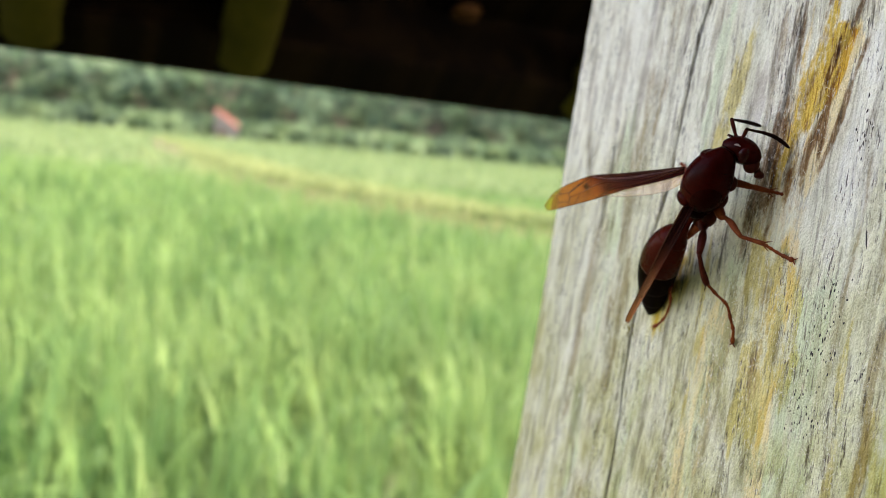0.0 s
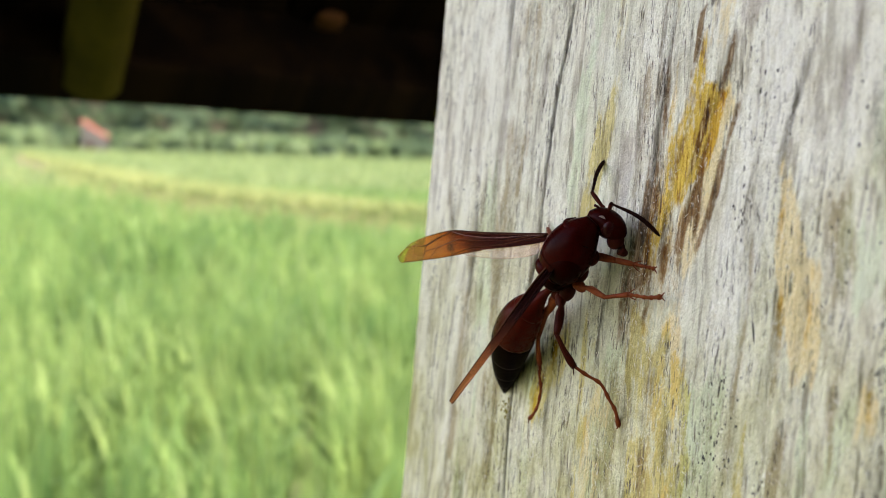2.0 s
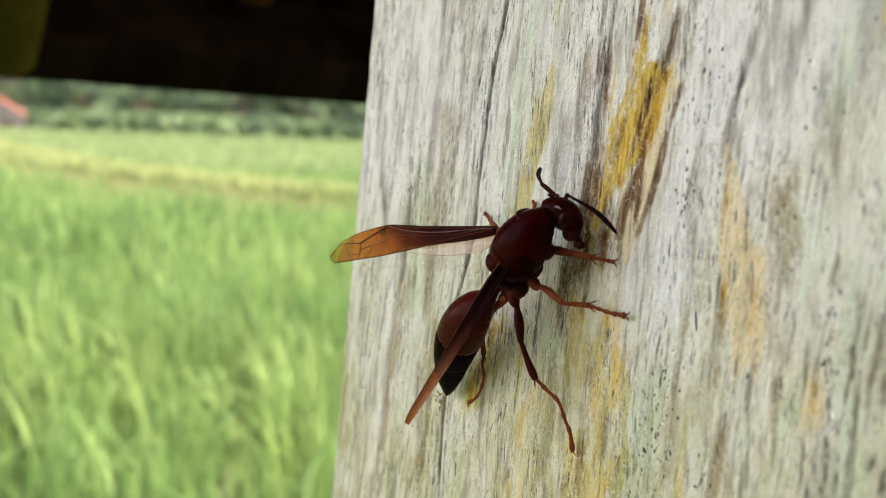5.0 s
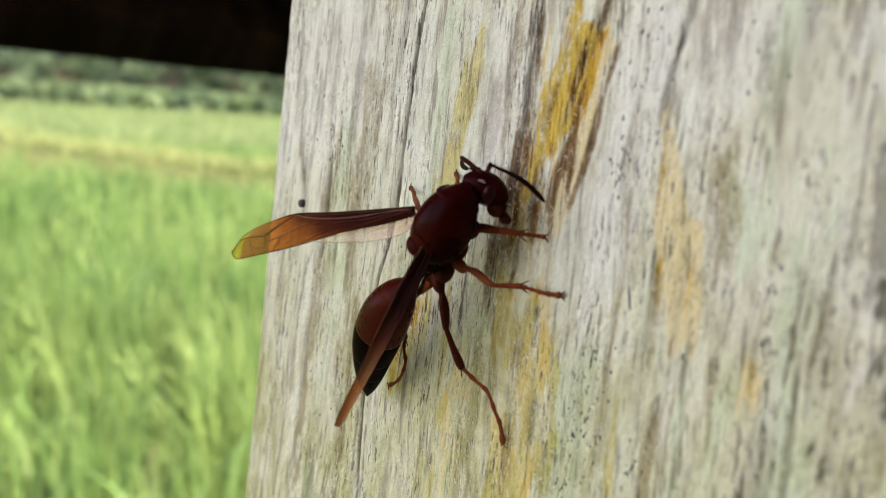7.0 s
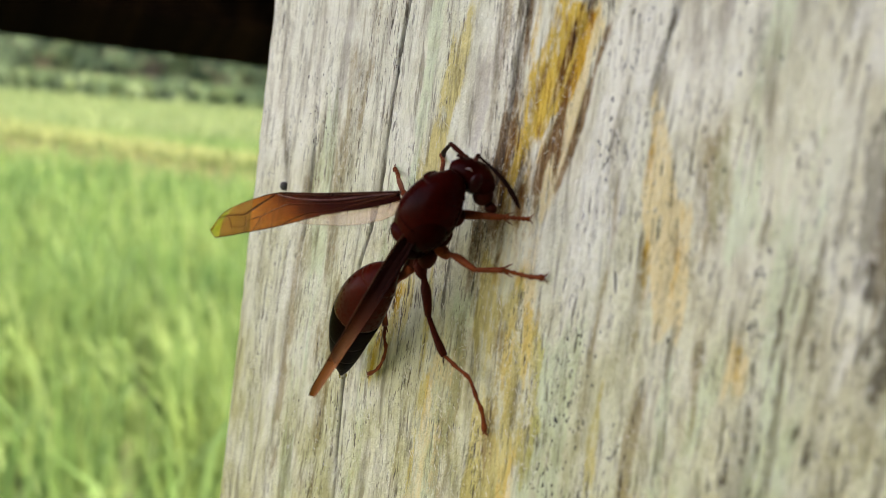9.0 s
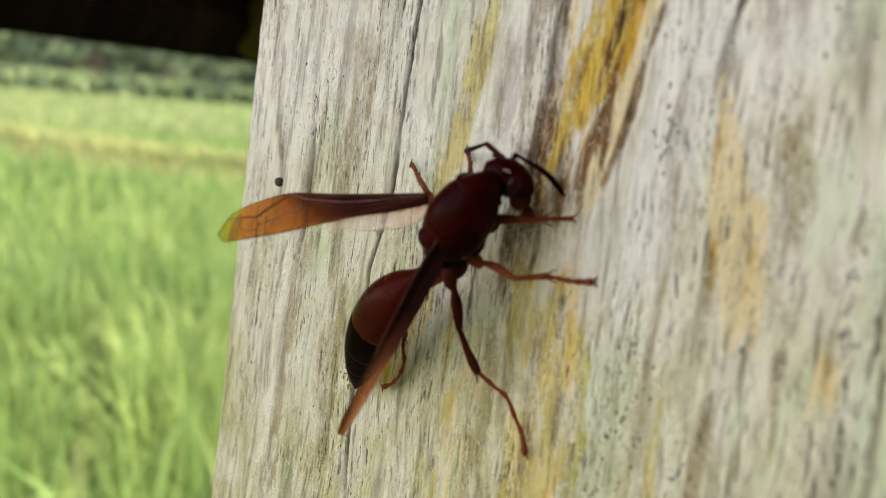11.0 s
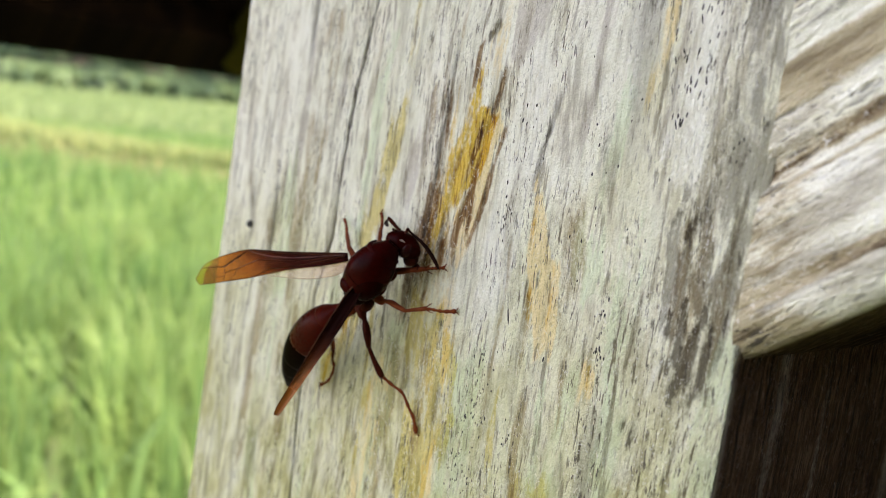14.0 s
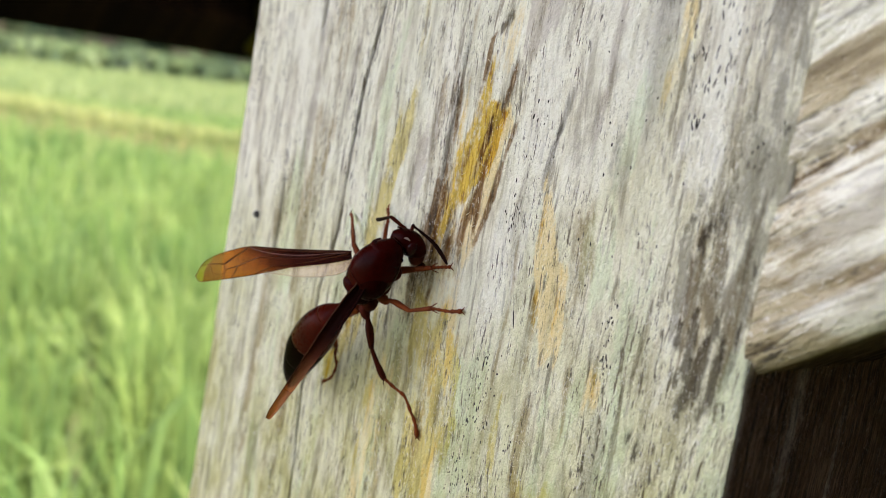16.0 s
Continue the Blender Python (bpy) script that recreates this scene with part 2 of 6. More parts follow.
BARK = speckled("bark", (0.05, 0.04, 0.03), (0.16, 0.13, 0.10), 3, 0.9, 0.5, 0.02)
SOIL = speckled("paddy_ground", (0.022, 0.045, 0.013), (0.055, 0.095, 0.028), 0.7, 0.9, 0.5, 0.03)
CLAY = speckled("red_clay", (0.110, 0.098, 0.042), (0.150, 0.122, 0.052), 2.5, 0.9, 0.5, 0.02)
TILE = speckled("roof_tile", (0.068, 0.016, 0.007), (0.098, 0.025, 0.011), 3, 0.8)
PLASTER = speckled("grey_plaster", (0.024, 0.032, 0.028), (0.045, 0.055, 0.050), 2, 0.9)
SHELL = chitin("maroon_chitin", (0.013, 0.0008, 0.0005), (0.048, 0.0036, 0.0022), 500, 0.25, 0.020)
# darker copy of the maroon chitin that paints shade on the lower thorax
SHADED_SHELL = chitin("shaded_maroon_chitin", (0.0075, 0.0006, 0.0004), (0.022, 0.0018, 0.0010), 500, 0.25, 0.014)
RUST_SHELL = chitin("rust_chitin", (0.026, 0.0024, 0.0013), (0.080, 0.0090, 0.0042), 420, 0.25, 0.03)
BLACK_SHELL = chitin("black_chitin", (0.0020, 0.0004, 0.0003), (0.0050, 0.0009, 0.0006), 500, 0.35, 0.005)
LEG_SHELL = chitin("leg_chitin", (0.105, 0.019, 0.007), (0.245, 0.053, 0.016), 900, 0.42, 0.06)
LEG_DARK = chitin("dark_leg_chitin", (0.028, 0.0036, 0.0020), (0.072, 0.011, 0.0050), 900, 0.42, 0.05)
HORN = chitin("antenna_chitin", (0.008, 0.0018, 0.0012), (0.022, 0.0045, 0.0026), 1200, 0.5, 0.04)
# glossy wing covers; their glints are also put into this paler grey-brown
TEGULA = chitin("wing_cover_chitin", (0.045, 0.018, 0.016), (0.10, 0.055, 0.050), 700, 0.16, 0.35)
PALE_MARK = chitin("pale_crescent", (0.20, 0.15, 0.14), (0.36, 0.29, 0.28), 900, 0.3, 0.1)
EYE_SKIN = chitin("compound_eye", (0.020, 0.0030, 0.0026), (0.045, 0.0065, 0.0055), 1500, 0.2, 0.10)
WING_SKIN = wing_skin("wing_membrane", ((0.0, (0.13, 0.034, 0.025)), (0.34, (0.19, 0.048, 0.032)), (0.46, (0.38, 0.125, 0.055)), (0.54, (0.66, 0.30, 0.10)), (0.64, (0.82, 0.44, 0.145)), (0.785, (0.86, 0.50, 0.17)),
                      (0.80, (0.95, 0.79, 0.36)), (1.0, (0.94, 0.82, 0.42))), (0.26, 0.18, 0.22, 0.07), 0.8)
WING_DOUBLE = wing_skin("doubled_wing_membrane", ((0.0, (0.03, 0.006, 0.005)), (0.42, (0.07, 0.013, 0.009)), (0.58, (0.32, 0.085, 0.036)), (0.72, (0.70, 0.32, 0.13)), (1.0, (0.82, 0.46, 0.22))), (0.22, 0.25, 0.36, 0.40), 0.5)
HIND_SKIN = wing_skin("hind_wing_membrane", ((0.0, (0.94, 0.80, 0.66)), (0.5, (0.97, 0.89, 0.79)), (1.0, (0.98, 0.92, 0.84))), (0.26, 0.20, 0.15, 0.15), 0.95)
PALE_VEIN = chitin("pale_vein", (0.30, 0.17, 0.09), (0.50, 0.32, 0.19), 900, 0.4, 0.1)
# the gloss along these veins is put into a paler brown
RADIUS_GLEAM = chitin("radius_gleam", (0.08, 0.035, 0.030), (0.16, 0.085, 0.075), 900, 0.25, 0.3)
VEIN = chitin("wing_vein", (0.030, 0.010, 0.005), (0.085, 0.028, 0.011), 900, 0.4)


# ---- building helpers ----
MM = 0.001
POST = pose(0, 0, 1.65, -3.98, 0, 0)        # the post's face: x across, -y out of the wood, z up


def link_mesh(name, verts, faces, material, parent=None, label="", smooth=True):
    me = bpy.data.meshes.new(name)
    me.from_pydata(verts, [], faces)
    me.materials.append(material)
    if smooth:
        me.polygons.foreach_set("use_smooth", np.ones(len(me.polygons), bool))
    me.update()
    ob = new(name, me)
    ob.parent = parent
    if label:
        tagged(ob, label)
    return ob


def part(name, bm, material, parent=None, label="", smooth=True):
    me = bpy.data.meshes.new(name)
    bmesh.ops.recalc_face_normals(bm, faces=bm.faces)
    bm.to_mesh(me)
    bm.free()
    me.materials.append(material)
    if smooth:
        me.polygons.foreach_set("use_smooth", np.ones(len(me.polygons), bool))
    ob = new(name, me)
    ob.parent = parent
    if label:
        tagged(ob, label)
    return ob


def empty(name, m=None):
    ob = new(name)
    if m is not None:
        ob.matrix_world = m
    return ob


def box(size, at=(0, 0, 0), bevel=0.0, segments=2):
    bm = bmesh.new()
    bmesh.ops.create_cube(bm, size=1.0, matrix=Matrix.Translation(at) @ Matrix.Diagonal((*size, 1)))
    if bevel:
        bmesh.ops.bevel(bm, geom=bm.edges[:], offset=bevel, segments=segments, affect="EDGES", profile=0.6)
    return bm


TABLES = {}


def lattice_noise(seed, shape):
    if seed not in TABLES:
        TABLES[seed] = np.random.default_rng(seed).random(shape)
    return TABLES[seed]


def soft_noise(u, v, seed):
    """Smooth noise from -1 to 1 over two coordinates given as arrays."""
    table = lattice_noise(seed, (256, 256)) * 2 - 1
    i, j = np.floor(u).astype(int), np.floor(v).astype(int)
    a, b = u - i, v - j
    a, b = a * a * (3 - 2 * a), b * b * (3 - 2 * b)
    i, j, k, l = i % 256, j % 256, (i + 1) % 256, (j + 1) % 256
    return (table[i, j] * (1 - a) + table[k, j] * a) * (1 - b) + (table[i, l] * (1 - a) + table[k, l] * a) * b


def loft(points, radii, sides=16, flat=1.0, up=(0, -1, 0), wobble=0.0, cap=True, pinch=None):
    """A closed skin round a curved axis. radii: one for each point; flat: the ratio of the second radius."""
    pts = [Vector(p) for p in points]
    bm = bmesh.new()
    rings = []
    for n, p in enumerate(pts):
        ahead = (pts[min(n + 1, len(pts) - 1)] - pts[max(n - 1, 0)]).normalized()
        side = ahead.cross(Vector(up)).normalized()
        top = side.cross(ahead)
        ring = []
        for k in range(sides):
            a = 2 * math.pi * k / sides
            r = radii[n] * (1 + wobble * noise.noise(Vector((p.x * 3 + math.cos(a), p.y * 3 + math.sin(a), p.z * 3 + n * 0.3))))
            ring.append(bm.verts.new((p + side * math.cos(a) * r + top * math.sin(a) * r * flat) * MM))
        rings.append(ring)
    for a, b in zip(rings, rings[1:]):
        for k in range(sides):
            bm.faces.new((a[k], a[(k + 1) % sides], b[(k + 1) % sides], b[k]))
    if cap:
        bm.faces.new(rings[0][::-1])
        bm.faces.new(rings[-1])
    return bm


def smooth_path(points, values, count):
    """A Catmull-Rom curve through points with values carried along."""
    p = np.array([(*a, b) for a, b in zip(points, values)], float)
    p = np.vstack([2 * p[0] - p[1], p, 2 * p[-1] - p[-2]])
    out = []
    for s in np.linspace(0, len(points) - 1, count):
        i = min(int(s), len(points) - 2)
        t = s - i
        a, b, c, d = p[i:i + 4]
        out.append(0.5 * (2 * b + (c - a) * t + (2 * a - 5 * b + 4 * c - d) * t * t + (3 * b - a - 3 * c + d) * t ** 3))
    out = np.array(out)
    return [tuple(q[:3]) for q in out], [max(float(q[3]), 0.01) for q in out]


# ---- the ground and the far country ----
def build_ground():
    """One sheet from the hut to the horizon, gently uneven, finest near the hut."""
    edges = np.concatenate([-np.geomspace(2500, 1, 46), [0.0], np.geomspace(1, 2500, 46)])
    xs, ys = np.meshgrid(edges, edges, indexing="ij")
    zs = 0.06 * soft_noise(xs / 3.1 + 60, ys / 3.1 + 60, 5) * np.minimum(1, np.hypot(xs, ys) / 4)
    n = len(edges)
    verts = np.stack([xs, ys, zs], -1).reshape(-1, 3).tolist()
    faces = [(i * n + j, (i + 1) * n + j, (i + 1) * n + j + 1, i * n + j + 1) for i in range(n - 1) for j in range(n - 1)]
    ob = link_mesh("ground", verts, faces, SOIL)
    tagged(ob, "flat wet green paddy ground reaching to the horizon", "ground", kind="structure")


def bund_y(x):
    """The middle line of the raised field path."""
    return 3.8 + 3.0 * math.exp(min(x + 11.7, 4.0) / 5.5) + 0.12 * math.sin(x * 0.35)


def blades(name, label, spots, material, tall, spread, width, count, seed, lean=0.35, category="rice"):
    """Tufts of curved leaf blades as one uncountable thing."""
    rng = np.random.default_rng(seed)
    n = len(spots) * count
    foot = np.repeat(spots, count, axis=0)
    turn = rng.uniform(0, 2 * math.pi, n)
    h = tall * rng.uniform(0.62, 1.15, n)
    out = np.abs(rng.normal(0, lean, n)) * h
    way = np.stack([np.cos(turn), np.sin(turn)], 1)
    side = np.stack([-np.sin(turn), np.cos(turn)], 1) * (width * rng.uniform(0.6, 1.3, n))[:, None]
    root = foot[:, :2] + rng.normal(0, spread, (n, 2))
    verts = np.zeros((n, 7, 3))
    for k, (s, w) in enumerate(((0.0, 0.7), (0.45, 1.0), (0.8, 0.75))):
        mid = root + way * (out * s ** 2.2)[:, None]
        z = foot[:, 2] + h * (s - 0.16 * s ** 3 * (out / h))
        verts[:, 2 * k, :2], verts[:, 2 * k + 1, :2] = mid - side * w / 2, mid + side * w / 2
        verts[:, 2 * k, 2] = verts[:, 2 * k + 1, 2] = z
    verts[:, 6, :2] = root + way * out[:, None]
    verts[:, 6, 2] = foot[:, 2] + h * (1 - 0.16 * (out / h) - 0.5 * np.maximum(out / h - 0.35, 0))
    base = np.arange(n) * 7
    quads = np.concatenate([np.stack([base, base + 1, base + 3, base + 2], 1), np.stack([base + 2, base + 3, base + 5, base + 4], 1)])
    tips = np.stack([base + 4, base + 5, base + 6], 1)
    ob = link_mesh(name, verts.reshape(-1, 3).tolist(), quads.tolist() + tips.tolist(), material)
    tagged(ob, label, category, kind="stuff")


def scatter(near, far, per_metre, seed, keep, low=42.0, high=112.0, hill=0.0):
    """Spots on the ground between two distances, over the arc that faces the field."""
    rng = np.random.default_rng(seed)
    area = radians(high - low) * (far ** 2 - near ** 2) / 2
    n = int(area * per_metre)
    r = np.sqrt(rng.uniform(near ** 2, far ** 2, n))
    a = np.radians(rng.uniform(low, high, n))
    x, y = -np.sin(a) * r, np.cos(a) * r
    ok = np.array([keep(p, q) for p, q in zip(x, y)])
    return np.stack([x, y, np.full(n, hill)], 1)[ok]


def build_fields():
    chance = random.Random(3)
    edge = lambda x, y: (bund_y(x) - 0.9 - y) / (3.4 if x > -22 else 2.2)     # 0 beside the path, 1 where the green rice stands full
    here = lambda x, y: edge(x, y) > 0 and chance.random() < edge(x, y) ** 1.3
    pale = lambda x, y: -0.22 < edge(x, y) < 1.2 and chance.random() > edge(x, y)
    blades("rice_field", "bright green young rice plants with upright narrow leaves", scatter(1.5, 7.0, 24, 1, here), RICE, 0.82, 0.05, 0.019, 16, 11)
    blades("rice_field", "bright green young rice plants with upright narrow leaves", scatter(7.0, 22.0, 11, 2, here), RICE, 0.82, 0.08, 0.032, 12, 12)
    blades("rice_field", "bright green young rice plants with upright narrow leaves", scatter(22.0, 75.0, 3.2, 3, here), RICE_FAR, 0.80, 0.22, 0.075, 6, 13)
    blades("pale_rice", "pale yellow-green rice plants beside the field path", scatter(7.0, 40.0, 13, 8, pale), BUND_GRASS, 0.70, 0.09, 0.030, 9, 18)
    beyond = lambda x, y: y > bund_y(x) + 0.7
    blades("far_rice_field", "light yellow-green rice field behind the field path", scatter(9.0, 26.0, 12, 4, beyond), RICE, 0.66, 0.10, 0.03, 7, 14)
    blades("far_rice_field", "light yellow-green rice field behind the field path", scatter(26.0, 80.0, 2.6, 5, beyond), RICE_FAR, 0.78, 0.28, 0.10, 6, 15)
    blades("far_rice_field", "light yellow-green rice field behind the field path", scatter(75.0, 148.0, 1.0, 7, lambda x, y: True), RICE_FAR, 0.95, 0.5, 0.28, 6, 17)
    # the field path between the paddies
    verts, faces = [], []
    xs = np.linspace(-75, -6, 120)
    for x in xs:
        y = bund_y(x)
        for dy, z in ((-1.1, -0.05), (-0.55, 0.52), (-0.35, 0.60), (0.35, 0.62), (0.6, 0.5), (1.1, -0.05)):
            verts.append((x, y + dy + 0.08 * noise.noise((x, dy, 1.0)), z + 0.05 * noise.noise((x * 0.8, dy * 2, 4.0))))
    for i in range(len(xs) - 1):
        for k in range(5):
            faces.append((i * 6 + k, i * 6 + k + 1, (i + 1) * 6 + k + 1, (i + 1) * 6 + k))
    ob = link_mesh("field_path", verts, faces, CLAY)
    tagged(ob, "raised earth path between the rice fields, reddish clay flank", "path", kind="structure")
    top = np.array([(x, bund_y(x) + d, 0.55) for x in np.linspace(-72, -7, 900) for d in (-0.45, -0.2, 0.05, 0.3, 0.5)])
    top[:, :2] += np.random.default_rng(6).normal(0, 0.08, (len(top), 2))
    blades("path_grass", "pale dry yellow grass on the raised field path", top, BUND_GRASS, 0.34, 0.10, 0.03, 6, 16, 0.6, "grass")


def build_tree(seed, tall, broad):
    """A broadleaf tree: tapered trunk, limbs, and a loose crown of many small leaves."""
    rng = random.Random(seed)
    tree = empty("tree")
    bm = bmesh.new()
    tips = []

    def limb(a, b, r0, r1):
        ahead = (b - a).normalized()
        side = ahead.orthogonal().normalized()
        top = ahead.cross(side)
        rings = []
        for k in range(4):
            s = k / 3
            c = a.lerp(b, s) + side * (0.08 * (b - a).length * math.sin(s * 3.1) * rng.uniform(-1, 1))
            rings.append([bm.verts.new(c + (side * math.cos(q) + top * math.sin(q)) * (r0 + (r1 - r0) * s)) for q in (0, 1.05, 2.09, 3.14, 4.19, 5.24)])
        for p, q in zip(rings, rings[1:]):
            for k in range(6):
                bm.faces.new((p[k], p[(k + 1) % 6], q[(k + 1) % 6], q[k]))

    fork = Vector((rng.uniform(-0.4, 0.4), rng.uniform(-0.4, 0.4), tall * 0.24))
    limb(Vector((0, 0, -0.1)), fork, 0.035 * tall, 0.022 * tall)
    for k in range(13):
        a = k * 2.4 + rng.uniform(-0.4, 0.4)
        reach = broad * rng.uniform(0.35, 0.9)
        end = fork + Vector((math.cos(a) * reach, math.sin(a) * reach, tall * rng.uniform(-0.08, 0.66)))
        limb(fork - Vector((0, 0, tall * rng.uniform(0, 0.15))), end, 0.014 * tall, 0.004 * tall)
        tips.append(end)
    part("trunk", bm, BARK, tree)
    verts, faces = [], []
    for end in tips:
        for _ in range(3):
            heart = end + Vector((rng.gauss(0, broad * 0.2), rng.gauss(0, broad * 0.2), rng.gauss(0, tall * 0.07)))
            size = broad * rng.uniform(0.16, 0.34)
            for _ in range(34):
                d = Vector((rng.gauss(0, 1), rng.gauss(0, 1), rng.gauss(0, 0.75)))
                c = heart + d.normalized() * size * rng.uniform(0.35, 1.05)
                u = Vector((rng.gauss(0, 1), rng.gauss(0, 1), rng.gauss(0, 0.6))).normalized() * rng.uniform(0.35, 0.7)
                v = u.orthogonal().normalized() * rng.uniform(0.2, 0.42)
                b = len(verts)
                verts += [c - u, c + v * 0.8, c + u, c - v * 0.8 + Vector((0, 0, -0.05))]
                faces.append((b, b + 1, b + 2, b + 3))
    link_mesh("crown", verts, faces, LEAVES, tree, "loose dark green leafy crown", smooth=False)
    return tagged(tree, "broad-leaved green tree at the far edge of the fields", "tree", "trees along the field edge")


def build_trees():
    rng = random.Random(4)
    kinds = [build_tree(20, 15.0, 6.6), build_tree(21, 19.0, 7.2), build_tree(22, 12.5, 6.4), build_tree(23, 17.0, 8.0)]
    azimuths = [44 + 66 * (k + rng.uniform(-0.6, 0.6)) / 135 for k in range(135)]
    for k, a in enumerate(azimuths):
        r = rng.uniform(150, 185)
        m = pose(-math.sin(radians(a)) * r, math.cos(radians(a)) * r, 0, 0, 0, rng.uniform(0, 360))
        if k < len(kinds):
            kinds[k].matrix_world = m
        else:
            copy_thing(kinds[rng.randrange(4)], m)
    # low scrub in front of the trunks
    spots = []
    for _ in range(7000):
        a, r = radians(rng.uniform(44, 112)), rng.uniform(146, 158)
        spots.append((-math.sin(a) * r, math.cos(a) * r, 0))
    blades("scrub", "dense dark green scrub along the tree line", np.array(spots), SCRUB, 4.0, 1.4, 1.2, 8, 31, 0.5, "bushes")


def build_house():
    """A small far farmhouse whose orange pent roof slopes down to the fields."""
    a, r = radians(83.2), 140.0
    house = empty("farmhouse", pose(-math.sin(a) * r, math.cos(a) * r, 0, 0, 0, 83.2))
    bm = bmesh.new()
    outline = ((-1.9, 0.0), (1.8, 0.0), (1.8, 2.35), (-1.9, 4.75))
    front = [bm.verts.new((x, -0.9, z)) for x, z in outline]
    back = [bm.verts.new((x, 0.9, z)) for x, z in outline]
    bm.faces.new(front)
    bm.faces.new(back[::-1])
    for k in range(4):
        bm.faces.new((front[k], back[k], back[(k + 1) % 4], front[(k + 1) % 4]))
    wall = part("wall", bm, PLASTER, house, smooth=False)
    part("door", box((0.8, 0.06, 1.9), (-0.7, -0.93, 0.95), 0.01), DARK_WOOD, wall, "dark plank door", smooth=False)
    part("roof", box((4.6, 1.15, 0.12), (0, 0, 0), 0.02), TILE, house, "orange-red pent roof", smooth=False).matrix_local = pose(-0.05, -0.15, 3.95, 24, 33, 0)
    tagged(house, "small grey field house with an orange-red tiled roof", "house")


# ---- the hut: roof, wall, brace, post ----
def build_roof():
    """A low lean-to roof of dark boards; its eave hangs beyond the post, its gable edge is open to the light."""
    slope = math.degrees(math.atan2(0.9, 1.2))
    roof = empty("hut_roof", pose(-0.279, 0, 1.7080, -0.82, 0, 0) @ pose(0, 0, 0, 0, -slope, 0))
    y0, wide, gap = -0.16, 0.118, 0.0006
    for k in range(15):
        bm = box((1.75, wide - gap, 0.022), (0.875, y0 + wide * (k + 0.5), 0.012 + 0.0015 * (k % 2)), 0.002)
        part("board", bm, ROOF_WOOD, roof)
    part("fascia", box((0.024, wide * 15, 0.068), (-0.004, y0 + wide * 7.5, 0.002), 0.003), ROOF_WOOD, roof, "weathered eave board, shade put into its dark colour")
    for y in (-0.073, 0.001, 0.151, 0.33, 0.54):
        pts = [(-7 + 1700 * s / 14, y * 1000 + 2.4 * math.sin(s), -27.0) for s in range(15)]
        rad = [10.0 * (1 + (0.10 if k % 4 == 0 else 0.0)) for k in range(15)]
        part("rafter", loft(pts, rad, 14, 1.0, (0, 0, 1)), BAMBOO, roof, "mossy olive bamboo rafter")
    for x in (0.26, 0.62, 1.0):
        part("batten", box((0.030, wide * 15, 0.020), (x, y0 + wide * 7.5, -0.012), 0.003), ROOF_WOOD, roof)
    part("peg", loft([(4, 92, -2), (14, 92, -3), (17, 92, -4)], [6.5, 6.5, 5], 12, 0.34, (0, 0, 1)), KNOT, roof, "brown wooden peg end")
    tagged(roof, "dark board roof of a small field hut on bamboo rafters", "roof", kind="structure")


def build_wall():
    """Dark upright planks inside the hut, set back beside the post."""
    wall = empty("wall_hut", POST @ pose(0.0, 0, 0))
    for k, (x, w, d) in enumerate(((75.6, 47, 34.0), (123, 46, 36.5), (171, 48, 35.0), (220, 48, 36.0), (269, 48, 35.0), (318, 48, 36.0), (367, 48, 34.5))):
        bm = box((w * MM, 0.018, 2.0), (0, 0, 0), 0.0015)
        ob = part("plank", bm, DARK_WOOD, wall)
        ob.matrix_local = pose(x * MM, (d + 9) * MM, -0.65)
    tagged(wall, "dark brown plank wall beside the post, deep shade put into its colour", "wall", kind="structure")
    # an unseen plank wall, added to keep side light off the post
    side = empty("side_light_block", pose(0.23, 0, 0))
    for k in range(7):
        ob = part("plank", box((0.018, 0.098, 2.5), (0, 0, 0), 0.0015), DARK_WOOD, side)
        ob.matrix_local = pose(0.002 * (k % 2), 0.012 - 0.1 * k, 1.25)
    tagged(side, "unseen dark plank wall added to block light from the side", "wall", kind="structure")


